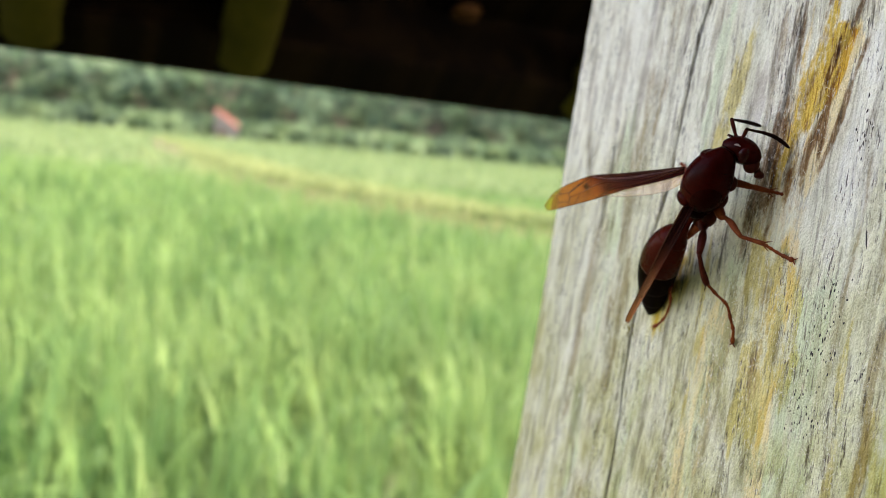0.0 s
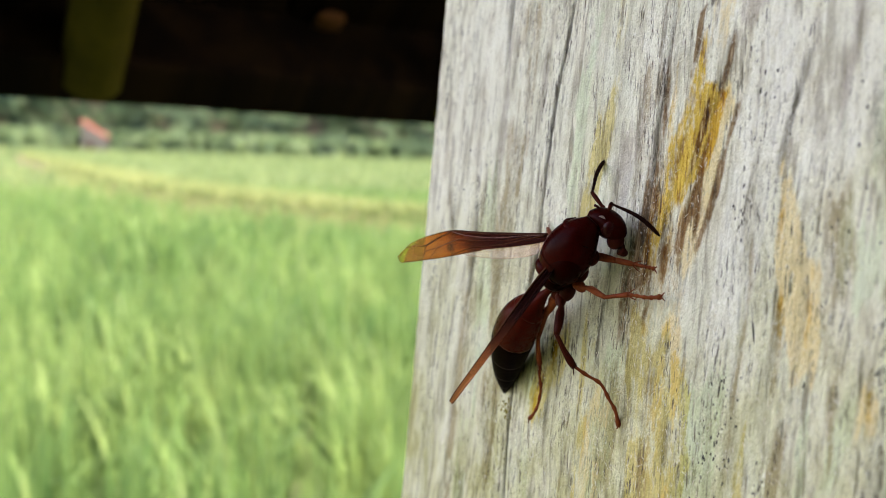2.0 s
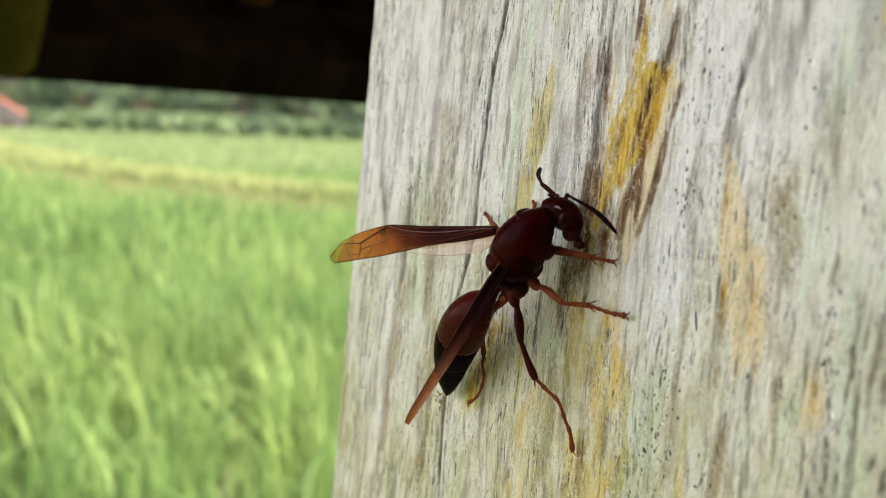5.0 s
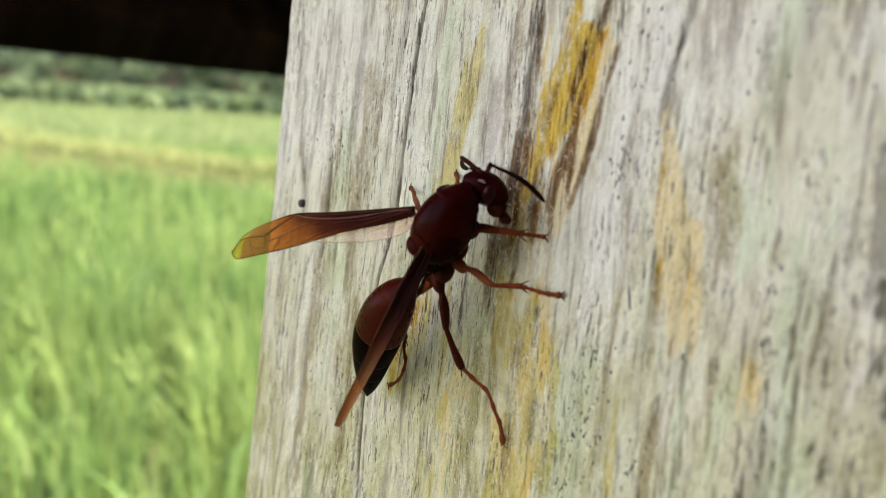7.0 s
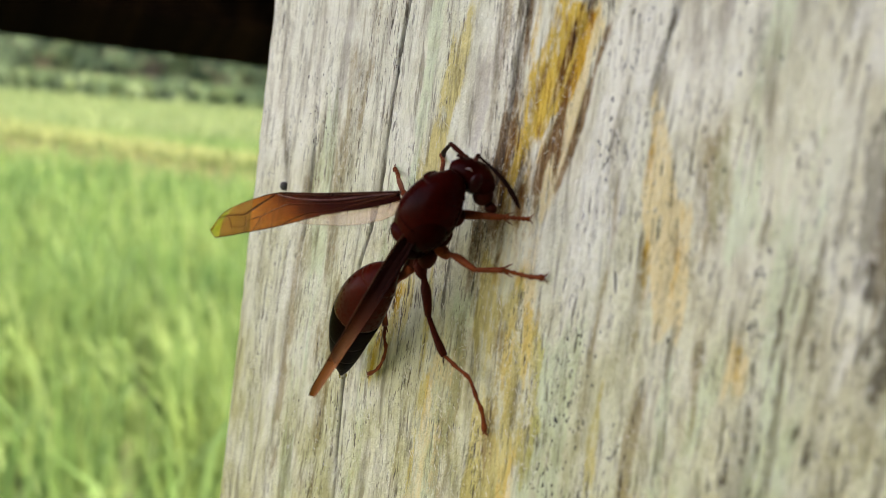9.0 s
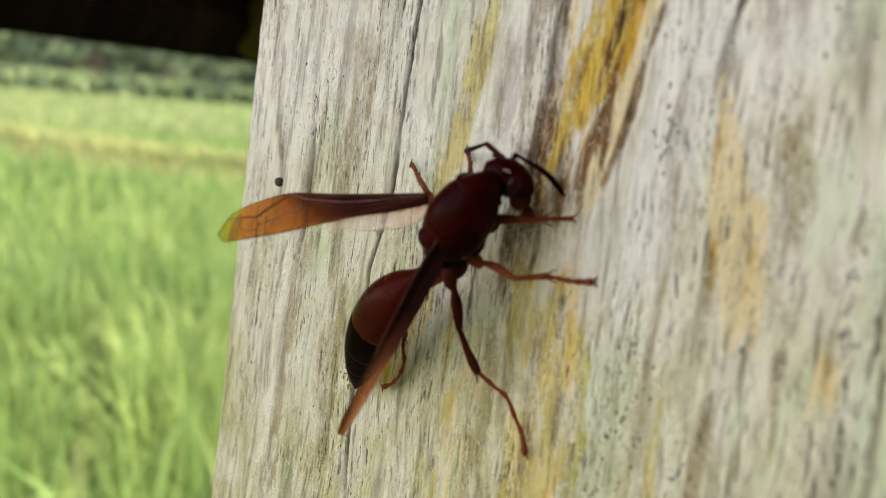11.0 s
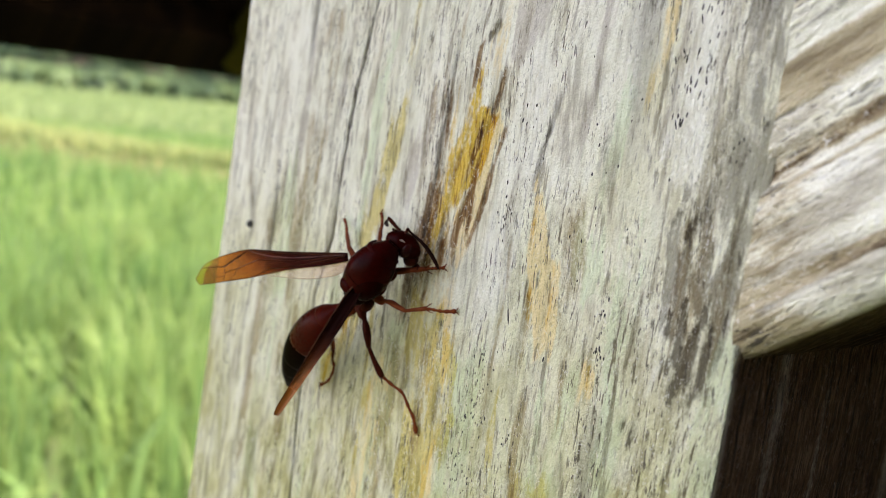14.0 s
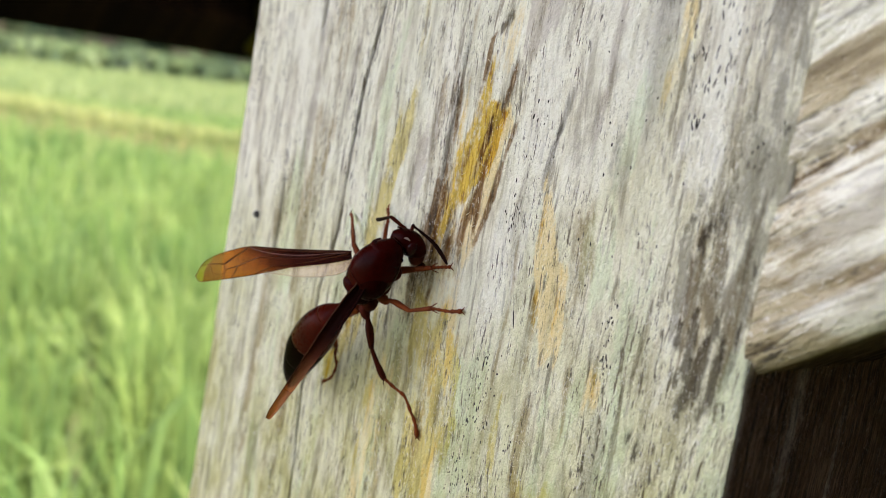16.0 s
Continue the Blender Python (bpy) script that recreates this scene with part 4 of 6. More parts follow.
    masks = {
        "cleft": cleft,
        "sage": np.maximum.reduce([
            1.0 * streak(x, z, ((-3, 32.5), (-10, 32.2), (-30, 32.1)), 2.1, -34, -3.2, 140),
            0.8 * streak(x, z, ((-2, 23.6), (-30, 22.8)), 1.5, -34, -3, 200),
            0.75 * streak(x, z, ((0, 15.0), (-30, 14.2)), 1.3, -34, -2, 201),
            0.7 * streak(x, z, ((10, 6.2), (-30, 5.6)), 1.6, -34, 8, 202),
            0.85 * streak(x, z, ((-2, 38.8), (-10, 39.0), (-30, 39.4)), 0.75, -34, -3.0, 141),
            0.95 * streak(x, z, ((1, 41.8), (-7, 40.9), (-30, 40.6)), 0.9, -34, 0.5, 210),
            0.8 * streak(x, z, ((20, 18.0), (8, 16.6), (-2, 16.0)), 1.7, -4, 22, 142),
            0.9 * streak(x, z, ((18, 42.8), (13.8, 41.5), (2, 41.6)), 1.8, 0, 20, 143),
            0.75 * streak(x, z, ((6, 44.2), (-6, 44.4)), 1.4, -12, 8, 211),
            band(x, z, ((2.2, 50.5), (-3.5, 50.0), (-6, 49.7), (-30, 48.0)), ((2.2, 53), (-30, 53)), -34, 2.0, 163, 0.3)]),
        "bleach": np.maximum.reduce([
            0.85 * band(x, z, ((22, 33.5), (12, 32.3), (5, 31.6), (-2, 31.0)), ((22, 36.0), (12, 35.4), (5, 35.2), (-2, 34.0)), -3, 40, 180),
            0.8 * band(x, z, ((30, 37.0), (10, 36.6)), ((30, 43.2), (10, 42.0)), 8.5, 60, 187),
            1.0 * band(x, z, ((30, 45.3), (18, 45.0), (13, 45.2), (9.5, 45.8)), ((30, 48.0), (18, 48.4), (13.3, 48.0), (9.5, 47.0)), 9, 60, 188, 0.5),
            0.7 * band(x, z, ((14.5, 28.9), (12.6, 29.2)), ((20, 30.8), (16, 30.7), (12.6, 30.4)), 13.0, 18.6, 189, 0.45, 1.5),
            0.8 * streak(x, z, ((9, 23.6), (4, 22.8)), 0.4, 2.5, 10, 212),
            0.8 * streak(x, z, ((1.4, 36.9), (-1.6, 37.5)), 0.35, -1.8, 1.6, 234, 0.6),
            1.0 * band(x, z, ((6, 46.9), (3, 46.9), (0.6, 46.6)), ((6, 47.6), (3, 47.8), (0.6, 47.2)), 0.6, 5.9, 213, 0.2, 0.5),
            1.0 * band(x, z, ((-1, 46.7), (-3.4, 46.3)), ((-1, 47.4), (-3.4, 46.9)), -3.5, -1.0, 214, 0.2, 0.5),
            0.55 * streak(x, z, ((30, 5.0), (0, 5.0)), 6.0, 2, 60, 182, 5.0),
            0.5 * streak(x, z, ((-2, 2.5), (-30, 2.0)), 1.6, -34, 0, 215, 5.0)]),
        "mauve": np.maximum.reduce([
            0.6 * band(x, z, ((14, 22.8), (8.6, 21.5), (3, 20.6)), ((14, 25.4), (8.6, 24.4), (3, 23.0)), 2, 14, 216, 0.9, 3.0),
            1.0 * band(x, z, ((24, 31.0), (17.1, 31.1), (15.5, 32.2)), ((24, 35.0), (18.8, 34.3), (16.8, 33.5), (15.5, 32.6)), 16.0, 26, 217),
            0.8 * streak(x, z, ((30, 8.0), (4, 7.0)), 0.9, 3, 34, 218),
            0.7 * streak(x, z, ((26, 13.0), (10, 12.2)), 0.7, 9, 30, 219),
            0.7 * streak(x, z, ((20, 39.2), (9, 38.6)), 0.7, 8, 24, 220)]),
        "taupe": np.maximum.reduce([
            0.85 * streak(x, z, ((-4, 37.3), (-9.6, 37.6), (-30, 38.0)), 0.75, -34, -3.6, 144),
            0.85 * streak(x, z, ((0, 40.2), (-6.4, 40.3)), 0.55, -7.6, 0.2, 145),
            0.5 * band(x, z, ((8, 38.3), (-2, 39.6)), ((8, 40.2), (-2, 41.0)), -2.0, 8.5, 221),
            0.6 * streak(x, z, ((0, 24.0), (-30, 23.6)), 1.0, -34, -5, 146),
            0.75 * streak(x, z, ((-2, 19.6), (-30, 19.0)), 0.8, -30, -9, 190),
            0.45 * band(x, z, ((20, 24.4), (8, 24.2)), ((20, 26.4), (8, 25.4)), 6, 21, 191, 0.8, 4.0),
            0.7 * streak(x, z, ((2, 34.4), (-12, 34.0)), 0.5, -11, 4, 192),
            0.5 * band(x, z, ((9, 46.2), (3.8, 47.6), (0, 46.9), (-4, 46.0)), ((9, 52), (-4, 50.2)), -1.5, 8.5, 193, 0.9, 3.0),
            0.7 * streak(x, z, ((-7.5, 46.4), (-20, 45.6)), 0.8, -22, -7.5, 147),
            0.7 * streak(x, z, ((10, 4.0), (-24, 3.4)), 0.9, -24, 4, 194),
            0.7 * streak(x, z, ((-6, 9.8), (-28, 9.2)), 0.8, -28, -5, 195),
            0.8 * streak(x, z, ((20, 10.6), (4, 10.2)), 0.7, 5, 24, 196),
            0.5 * streak(x, z, ((24, 9), (-30, 8)), 1.6, -34, 30, 148),
            0.6 * streak(x, z, ((1, 36.2), (-3, 36.6)), 0.5, -4, 2, 149),
            # olive brown below the thorax, the wasp's shadow put into it
            0.6 * band(x, z, ((1, 23.4), (-6, 24.0)), ((1, 26.6), (-6, 25.8)), -6, 1.5, 229, 0.8, 2.5)]),
        "ochre": np.maximum.reduce([
            1.0 * band(x, z, ((18, 28.1), (14.8, 28.1), (12.5, 27.6), (9.1, 26.5), (4.3, 26.2), (1.5, 25.8)), ((18, 28.6), (15, 28.8), (13.3, 29.1), (12.9, 31.0), (10.2, 30.3), (8.1, 29.8), (6, 28.5), (4.3, 27.4), (1.5, 26.3)), 2.6, 17.0, 70, 0.42, 2.0),
            0.6 * band(x, z, ((5.5, 26.0), (2, 25.4), (0, 25.0)), ((5.5, 28.6), (2, 28.0), (0, 27.4)), 0.3, 5.6, 235, 0.6, 1.8),
            0.6 * band(x, z, ((13, 26.2), (8, 25.9), (4, 25.7)), ((13, 27.6), (8, 26.8), (4, 26.4)), 3.5, 13.5, 236, 0.5, 2.5),
            0.3 * band(x, z, ((16.5, 28.9), (15.2, 28.9)), ((18, 30.0), (15, 29.6)), 14.0, 20.0, 160, 0.5, 2.0),
            0.75 * streak(x, z, ((-3, 18.4), (-7, 16.4), (-10, 15.2)), 0.9, -12.5, -3.0, 184),
            0.6 * streak(x, z, ((8, 35.9), (5.6, 35.9), (3.4, 36.2)), 0.30, 3.0, 8.0, 230),
            0.55 * streak(x, z, ((1.5, 36.4), (-1.2, 36.8)), 0.32, -1.2, 1.6, 231, 0.6),
            0.45 * streak(x, z, ((4, 38.2), (-1.8, 38.4)), 0.40, -2.4, 4.0, 232),
            0.5 * streak(x, z, ((-1.6, 42.3), (-5.2, 42.5)), 0.34, -5.2, -1.8, 233, 0.6),
            0.4 * streak(x, z, ((-3, 28.0), (-12, 27.6)), 1.0, -13, -4, 185)]),
        "umber": np.maximum.reduce([
            1.0 * streak(x, z, ((19, 29.2), (17.7, 28.3), (15, 28.1), (13.5, 27.8), (12.0, 27.1)), 0.40, 12.0, 18.6, 73),
            1.0 * streak(x, z, ((16.1, 26.2), (12.2, 25.7), (7, 25.5), (5, 25.3), (1, 24.5)), 0.60, 1.0, 16.0, 74),
            1.0 * streak(x, z, ((18, 31.6), (16.2, 31.2), (14.7, 30.9), (13.0, 30.4)), 0.50, 12.6, 17.6, 75),
            0.9 * streak(x, z, ((13, 32.2), (10.8, 31.7), (9, 31.4), (5.9, 30.8), (3, 30.0)), 0.40, 2.5, 13.2, 150),
            1.0 * streak(x, z, ((10.6, 30.1), (7.6, 29.7), (5.6, 29.1), (2, 27.9)), 0.45, 1.5, 10.8, 151),
            0.72 * band(x, z, ((8, 28.9), (3, 27.2), (-2, 26.0)), ((8, 30.6), (3, 29.6), (-2, 28.4)), -1.5, 8.0, 161, 0.9, 3.0),
            0.8 * band(x, z, ((12, 25.3), (7, 24.9), (2, 24.6)), ((12, 26.4), (7, 26.3), (2, 26.0)), 1.5, 13.0, 225, 0.5, 4.0),
            0.5 * band(x, z, ((6, 25.0), (0, 23.6)), ((6, 26.2), (0, 26.8)), -3.0, 6.0, 162, 0.8, 2.5),
            0.8 * streak(x, z, ((12.6, 28.6), (9, 27.6), (5, 26.9)), 0.28, 4.5, 12.8, 76),
            0.8 * streak(x, z, ((13.4, 30.2), (12.4, 29.8), (9, 29.0), (6, 28.2)), 0.30, 5.5, 13.6, 226),
            0.5 * streak(x, z, ((-2, 27), (-20, 27.6)), 0.6, -16, -3, 77)]),
        "olive": np.maximum.reduce([
            1.0 * streak(x, z, ((-4, 17.6), (-7, 16.6), (-12.5, 14.8)), 1.7, -13, -3.5, 152),
            0.7 * streak(x, z, ((-3, 21.2), (-20, 20.8)), 0.8, -20, -2, 153),
            0.95 * band(x, z, ((-2, 25.0), (-14, 25.8)), ((-2, 28.6), (-6, 31.2), (-10, 31.0), (-14, 29.6)), -18, -1.5, 154, 0.8),
            1.0 * streak(x, z, ((14, 20.4), (12.8, 20.1), (9.5, 19.7), (4, 18.6), (0, 17.9)), 1.15, 0.0, 14.0, 80),
            0.5 * streak(x, z, ((22, 21.0), (16, 20.6)), 0.8, 16.0, 24, 222),
            1.0 * streak(x, z, ((-5, 35.2), (-9.3, 35.0), (-11.8, 35.3), (-14, 35.6), (-30, 36.5)), 0.50, -34, -4.8, 81),
            0.6 * band(x, z, ((-10, 37.6), (-20, 37.0)), ((-10, 40.6), (-20, 41.5)), -34, -10.5, 84),
            0.4 * streak(x, z, ((-8, 47.6), (-30, 46)), 2.2, -34, -7, 85)]),
        "peach": np.maximum.reduce([
            0.85 * band(x, z, ((-2, 28.6), (-10, 29.0), (-30, 28.4)), ((-2, 30.0), (-10, 30.4), (-30, 29.8)), -34, -1.5, 155),
            0.85 * band(x, z, ((13.5, 30.6), (8.1, 29.7), (4.3, 27.6), (0, 26.4), (-3, 26)), ((13.5, 31.6), (11.9, 32.0), (8.7, 31.3), (4.5, 30.5), (0, 29.6), (-3, 29.0)), -3, 13.2, 203, 0.3),
            0.4 * band(x, z, ((20, 29.0), (13, 29.2)), ((20, 31.0), (13, 30.5)), 12, 24, 204, 0.6, 3.0),
            1.0 * band(x, z, ((8.2, 35.2), (5.2, 35.8), (3.3, 36.0), (0.5, 36.9), (-2.6, 37.6)), ((8.2, 36.1), (5.2, 37.4), (3, 38.5), (0.5, 38.7), (-2.6, 39.3)), -3.0, 8.6, 86, 0.35),
            1.0 * band(x, z, ((-2, 41.8), (-5, 41.7)), ((-2, 42.8), (-5, 42.9)), -5.2, -2.2, 87, 0.25),
            0.9 * streak(x, z, ((30, 44.4), (18, 44.1), (16.4, 43.6), (14.5, 43.4)), 0.75, 14.6, 34, 88),
            0.45 * streak(x, z, ((0, 22), (-30, 22)), 2.5, -30, -4, 90)]),
        "ash": np.maximum.reduce([
            0.95 * band(x, z, ((30, 48.4), (16.8, 48.7), (13.3, 48.2), (11.2, 48.0), (9.3, 47.2), (6.5, 46.4)), ((30, 53), (6.5, 53)), 6.0, 60, 92, 0.9, 2.5),
            0.95 * band(x, z, ((9.5, 47.0), (7, 46.0), (4.5, 46.2), (0, 47.2)), ((8, 52), (0, 52)), 0.5, 8, 156, 0.9, 2.5),
            0.9 * streak(x, z, ((15.2, 36.7), (14.2, 36.4), (12.1, 36.0), (9.5, 35.5), (8, 35.3)), 0.45, 7.8, 15.6, 157),
            0.6 * streak(x, z, ((6, 34.2), (3, 34.0)), 0.7, 2.5, 6.4, 223),
            0.55 * streak(x, z, ((14, 41.0), (7, 40.3)), 0.5, 6, 14, 224)]),
        "soot_and_shade": np.maximum.reduce([
            0.85 * band(x, z, ((4, 48.4), (1.3, 47.7), (-0.4, 47.2), (-3.5, 47.5), (-5, 48.4)), ((4, 50.8), (1.3, 50.0), (-2.2, 49.7), (-4, 49.2), (-5, 48.7)), -5.0, 3.6, 93, 0.8, 1.2),
            1.0 * band(x, z, ((-4.4, 45.3), (-5.6, 45.4)), ((-4.4, 46.2), (-5.6, 46.4)), -5.9, -4.2, 164, 0.3, 0.5),
            0.8 * streak(x, z, ((-5.5, 46.0), (-7.5, 46.4), (-9.5, 46.3)), 0.28, -9.5, -5.2, 166, 0.8),
            0.7 * streak(x, z, ((-4.8, 49.2), (-7.7, 48.8)), 0.35, -8.0, -4.6, 165, 0.8),
            0.75 * streak(x, z, ((14.4, 51.4), (12.6, 50.3), (11.2, 50.0)), 0.40, 10.8, 14.6, 96, 0.8),
            0.75 * band(x, z, ((17.8, 49.4), (16.9, 49.3)), ((17.8, 51.0), (16.9, 50.8)), 16.7, 17.9, 95, 0.3, 0.4),
            0.6 * streak(x, z, ((10.5, 48.6), (6, 47.6)), 0.6, 5.0, 10.8, 186),
            0.6 * streak(x, z, ((10.4, 47.7), (7, 46.3), (5.6, 46.4)), 0.4, 5.2, 10.6, 227),
            0.5 * streak(x, z, ((10, 50.6), (5.6, 49.6)), 0.5, 5.0, 10.0, 228),
            1.0 * band(x, z, ((20, 28.5), (19, 28.6), (17.6, 28.5)), ((20, 29.9), (19, 29.9), (17.6, 29.0)), 17.8, 20.0, 94, 0.35, 0.6),
            0.6 * streak(x, z, ((14.6, 36.5), (10, 35.6)), 0.22, 9.5, 14.8, 158),
            0.7 * streak(x, z, ((2.5, 22.4), (-6, 21.8)), 0.35, -6.5, 2.5, 97),
            0.9 * streak(x, z, ((-12.5, 11.4), (-15.6, 11.7), (-17, 11.6)), 0.45, -17.5, -12.3, 98)]),
    }
    broken = np.clip(0.55 + 0.9 * soft_noise(u / 0.7 + 120, z / 2.2 + 120, 110) + 0.7 * soft_noise(u / 1.6 + 120, z / 4.5 + 120, 111), 0, 1)
    masks["soot_and_shade"] = np.clip(masks["soot_and_shade"] * np.clip(0.22 + 1.0 * broken + 0.8 * soft_noise(u / 0.5 + 120, z / 1.2 + 120, 172), 0, 1.3), 0, 1)
    for name in ("umber", "olive", "peach", "sage", "taupe", "ash", "mauve"):
        masks[name] = np.clip(masks[name] * (0.45 + 0.90 * broken), 0, 1)
    masks["ochre"] = np.clip(masks["ochre"] * (0.62 + 0.7 * broken), 0, 1)
    masks["umber"] = np.maximum(masks["umber"], masks["ochre"] * np.clip(soft_noise(u / 0.42 + 120, z / 4 + 120, 183) * 2.2 - 0.95, 0, 0.55))
    masks["algae"] = np.clip(0.52 - z / 22 + (x - 25) * 0.008 + 0.40 * soft_noise(x / 6 + 120, z / 14 + 120, 112), 0.0, 1)
    me = ob.data
    for name, values in masks.items():
        me.attributes.new(name, "FLOAT", "POINT").data.foreach_set("value", pad(values, {"umber": dark_side, "soot_and_shade": dark_side * 0.12 * (sx > 20)}.get(name)).astype(np.float32))
    grain = np.stack([verts[:, 0], verts[:, 1], verts[:, 2]], -1)
    grain[:base, 0] = u.reshape(-1)
    me.attributes.new("grain", "FLOAT_VECTOR", "POINT").data.foreach_set("vector", grain.astype(np.float32).reshape(-1))
    nail = loft([(0, 0.4, 0), (0, 0.05, 0), (0, -0.12, 0), (0, -0.2, 0)], [0.40, 0.42, 0.36, 0.12], 16, 0.85, (0, 0, 1))
    part("nail", nail, IRON, post, "small round black nail head")
    tagged(post, "squared sun-bleached grey wooden post with ochre stains", "post", kind="structure")


def face_y(x, z):
    h, _, _ = face_relief(np.array([float(x)]), np.array([float(z)]))
    return -float(h[0])


def build_growth():
    """Small flecks of mildew in loose clusters, loose fibres, and a crumb of moss on the post."""
    rng = random.Random(8)
    bm = bmesh.new()

    def fleck(x, z, r, tall):
        y = face_y(x, z)
        ring = []
        turn = rng.uniform(-0.25, 0.25)
        for k in range(7):
            a = k * 2 * math.pi / 7
            dx, dz = r * math.cos(a) * rng.uniform(0.8, 1.2), tall * math.sin(a) * rng.uniform(0.8, 1.2)
            ring.append(bm.verts.new(Vector((x + dx + turn * dz, y + 0.02, z + dz)) * MM))
        top = bm.verts.new(Vector((x, y - 0.05, z)) * MM)
        for k in range(7):
            bm.faces.new((ring[k], ring[(k + 1) % 7], top))

    clusters = ((33.4, -4.5, 1.1, 1.6, 12), (33.0, -8.6, 1.2, 2.4, 34), (32.6, -13.0, 1.4, 2.6, 40), (42.6, 0.5, 0.5, 1.6, 12), (42.8, -1.6, 0.6, 0.6, 14),
                 (33.2, 5.6, 0.7, 1.0, 16), (34.4, 11.0, 0.8, 4.0, 8), (49.6, 12.6, 0.8, 0.8, 5),
                (50.8, 13.8, 0.4, 0.4, 3), (-2.5, -3, 1.0, 3.0, 18), (3.5, 8, 2.0, 6.0, 18), (36.5, -9.5, 0.5, 1.5, 6), (41, 8, 4, 8, 22), (9, -14, 5, 8, 26))
    for x, z, sx, sz, count in clusters:
        for _ in range(count):
            r = rng.uniform(0.035, 0.10)
            fleck(min(max(rng.gauss(x, sx * 0.55), LEFT + 1), RIGHT - 1), rng.gauss(z, sz * 0.55), r, r * rng.uniform(1.2, 2.6))
    for _ in range(46):
        fleck(rng.gauss(46.2, 0.75), rng.uniform(14.5, 22), rng.uniform(0.05, 0.09), rng.uniform(0.16, 0.42))
    for _ in range(8):
        fleck(rng.gauss(45.7, 0.3), rng.gauss(13.3, 0.35), rng.uniform(0.06, 0.10), rng.uniform(0.2, 0.4))
    for x, z, r, tall in ((32.5, 6.0, 0.12, 0.16), (33.0, 8.2, 0.10, 0.24), (33.5, 9.9, 0.08, 0.22), (33.9, 12.4, 0.09, 0.24), (6.9, 8.1, 0.10, 0.12), (13.9, 12.2, 0.16, 0.08),
                          (34.5, -5.0, 0.11, 0.12), (34.6, -6.5, 0.11, 0.12), (33.8, -6.6, 0.10, 0.11), (35.0, -1.0, 0.10, 0.9), (38.6, -3.1, 0.10, 0.3)):
        fleck(x, z, r, tall)
    ob = part("mildew", bm, MILDEW)
    ob.matrix_world = POST
    tagged(ob, "small black mildew flecks scattered on the grey post", "mildew", kind="stuff")
    # frayed fibres that stand off the weathered face
    verts, faces = [], []
    for _ in range(900):
        if rng.random() < 0.6:
            x, z = rng.gauss(30, 7), rng.gauss(-7, 6)
        else:
            x, z = rng.uniform(10, 47), rng.uniform(-20, 20)
        if not LEFT + 1 < x < RIGHT - 1:
            continue
        length, bend, turn = rng.uniform(0.15, 0.5), rng.uniform(-0.25, 0.25), rng.gauss(0, 0.55)
        w = rng.uniform(0.014, 0.026)
        y = face_y(x, z)
        b = len(verts)
        for k in range(5):
            s = k / 4
            px = x + math.sin(turn) * length * s + bend * s * s
            pz = z + math.cos(turn) * length * s
            py = y + 0.03 - 0.13 * math.sin(s * 2.6) * length
            verts += [(px - w, py, pz), (px + w, py, pz), (px, py - w * 1.6, pz)]
        for k in range(4):
            c = b + 3 * k
            faces += [(c, c + 1, c + 4, c + 3), (c + 1, c + 2, c + 5, c + 4), (c + 2, c, c + 3, c + 5)]
    ob = link_mesh("wood_fibres", (np.array(verts) * MM).tolist(), faces, FIBRE)
    ob.matrix_world = POST
    tagged(ob, "pale frayed wood fibres standing off the post", "fibres", kind="stuff")
    bm = bmesh.new()
    for _ in range(46):
        x, z = rng.gauss(11.6, 0.35), rng.gauss(-12.0, 0.5)
        r = rng.uniform(0.03, 0.09)
        bmesh.ops.create_icosphere(bm, subdivisions=1, radius=r * MM, matrix=Matrix.Translation(Vector((x, face_y(x, z) - r * 0.4, z)) * MM) @ Matrix.Diagonal((1, 0.8, rng.uniform(0.8, 2.0), 1)))
    ob = part("moss", bm, MOSS)
    ob.matrix_world = POST
    tagged(ob, "crumb of yellow-brown moss caught in a crack of the post", "moss", kind="stuff")


# ---- the wasp, in millimetres of the post's face; its origin lies in the thorax ----
ORIGIN = Vector((25.0, -5.0, -3.0))


def on_wasp(points, about=ORIGIN):
    return [tuple(Vector(p) - Vector(about)) for p in points]


def chain(points, radii, count=14, sides=12, flat=1.0, about=ORIGIN, up=(0, -1, 0)):
    p, r = smooth_path(on_wasp(points, about), radii, count)
    return loft(p, r, sides, flat, up)


def ball(centre, size, turn=(0, 0, 0), about=ORIGIN, rings=10):
    bm = bmesh.new()
    c = (Vector(centre) - Vector(about)) * MM
    bmesh.ops.create_uvsphere(bm, u_segments=rings * 2, v_segments=rings, radius=MM, matrix=Matrix.Translation(c) @ pose(0, 0, 0, *turn) @ Matrix.Diagonal((*size, 1)))
    return bm


def merged(*parts_of_it):
    bm = parts_of_it[0]
    for other in parts_of_it[1:]:
        me = bpy.data.meshes.new("join")
        other.to_mesh(me)
        bm.from_mesh(me)
        other.free()
        bpy.data.meshes.remove(me)
    return bm


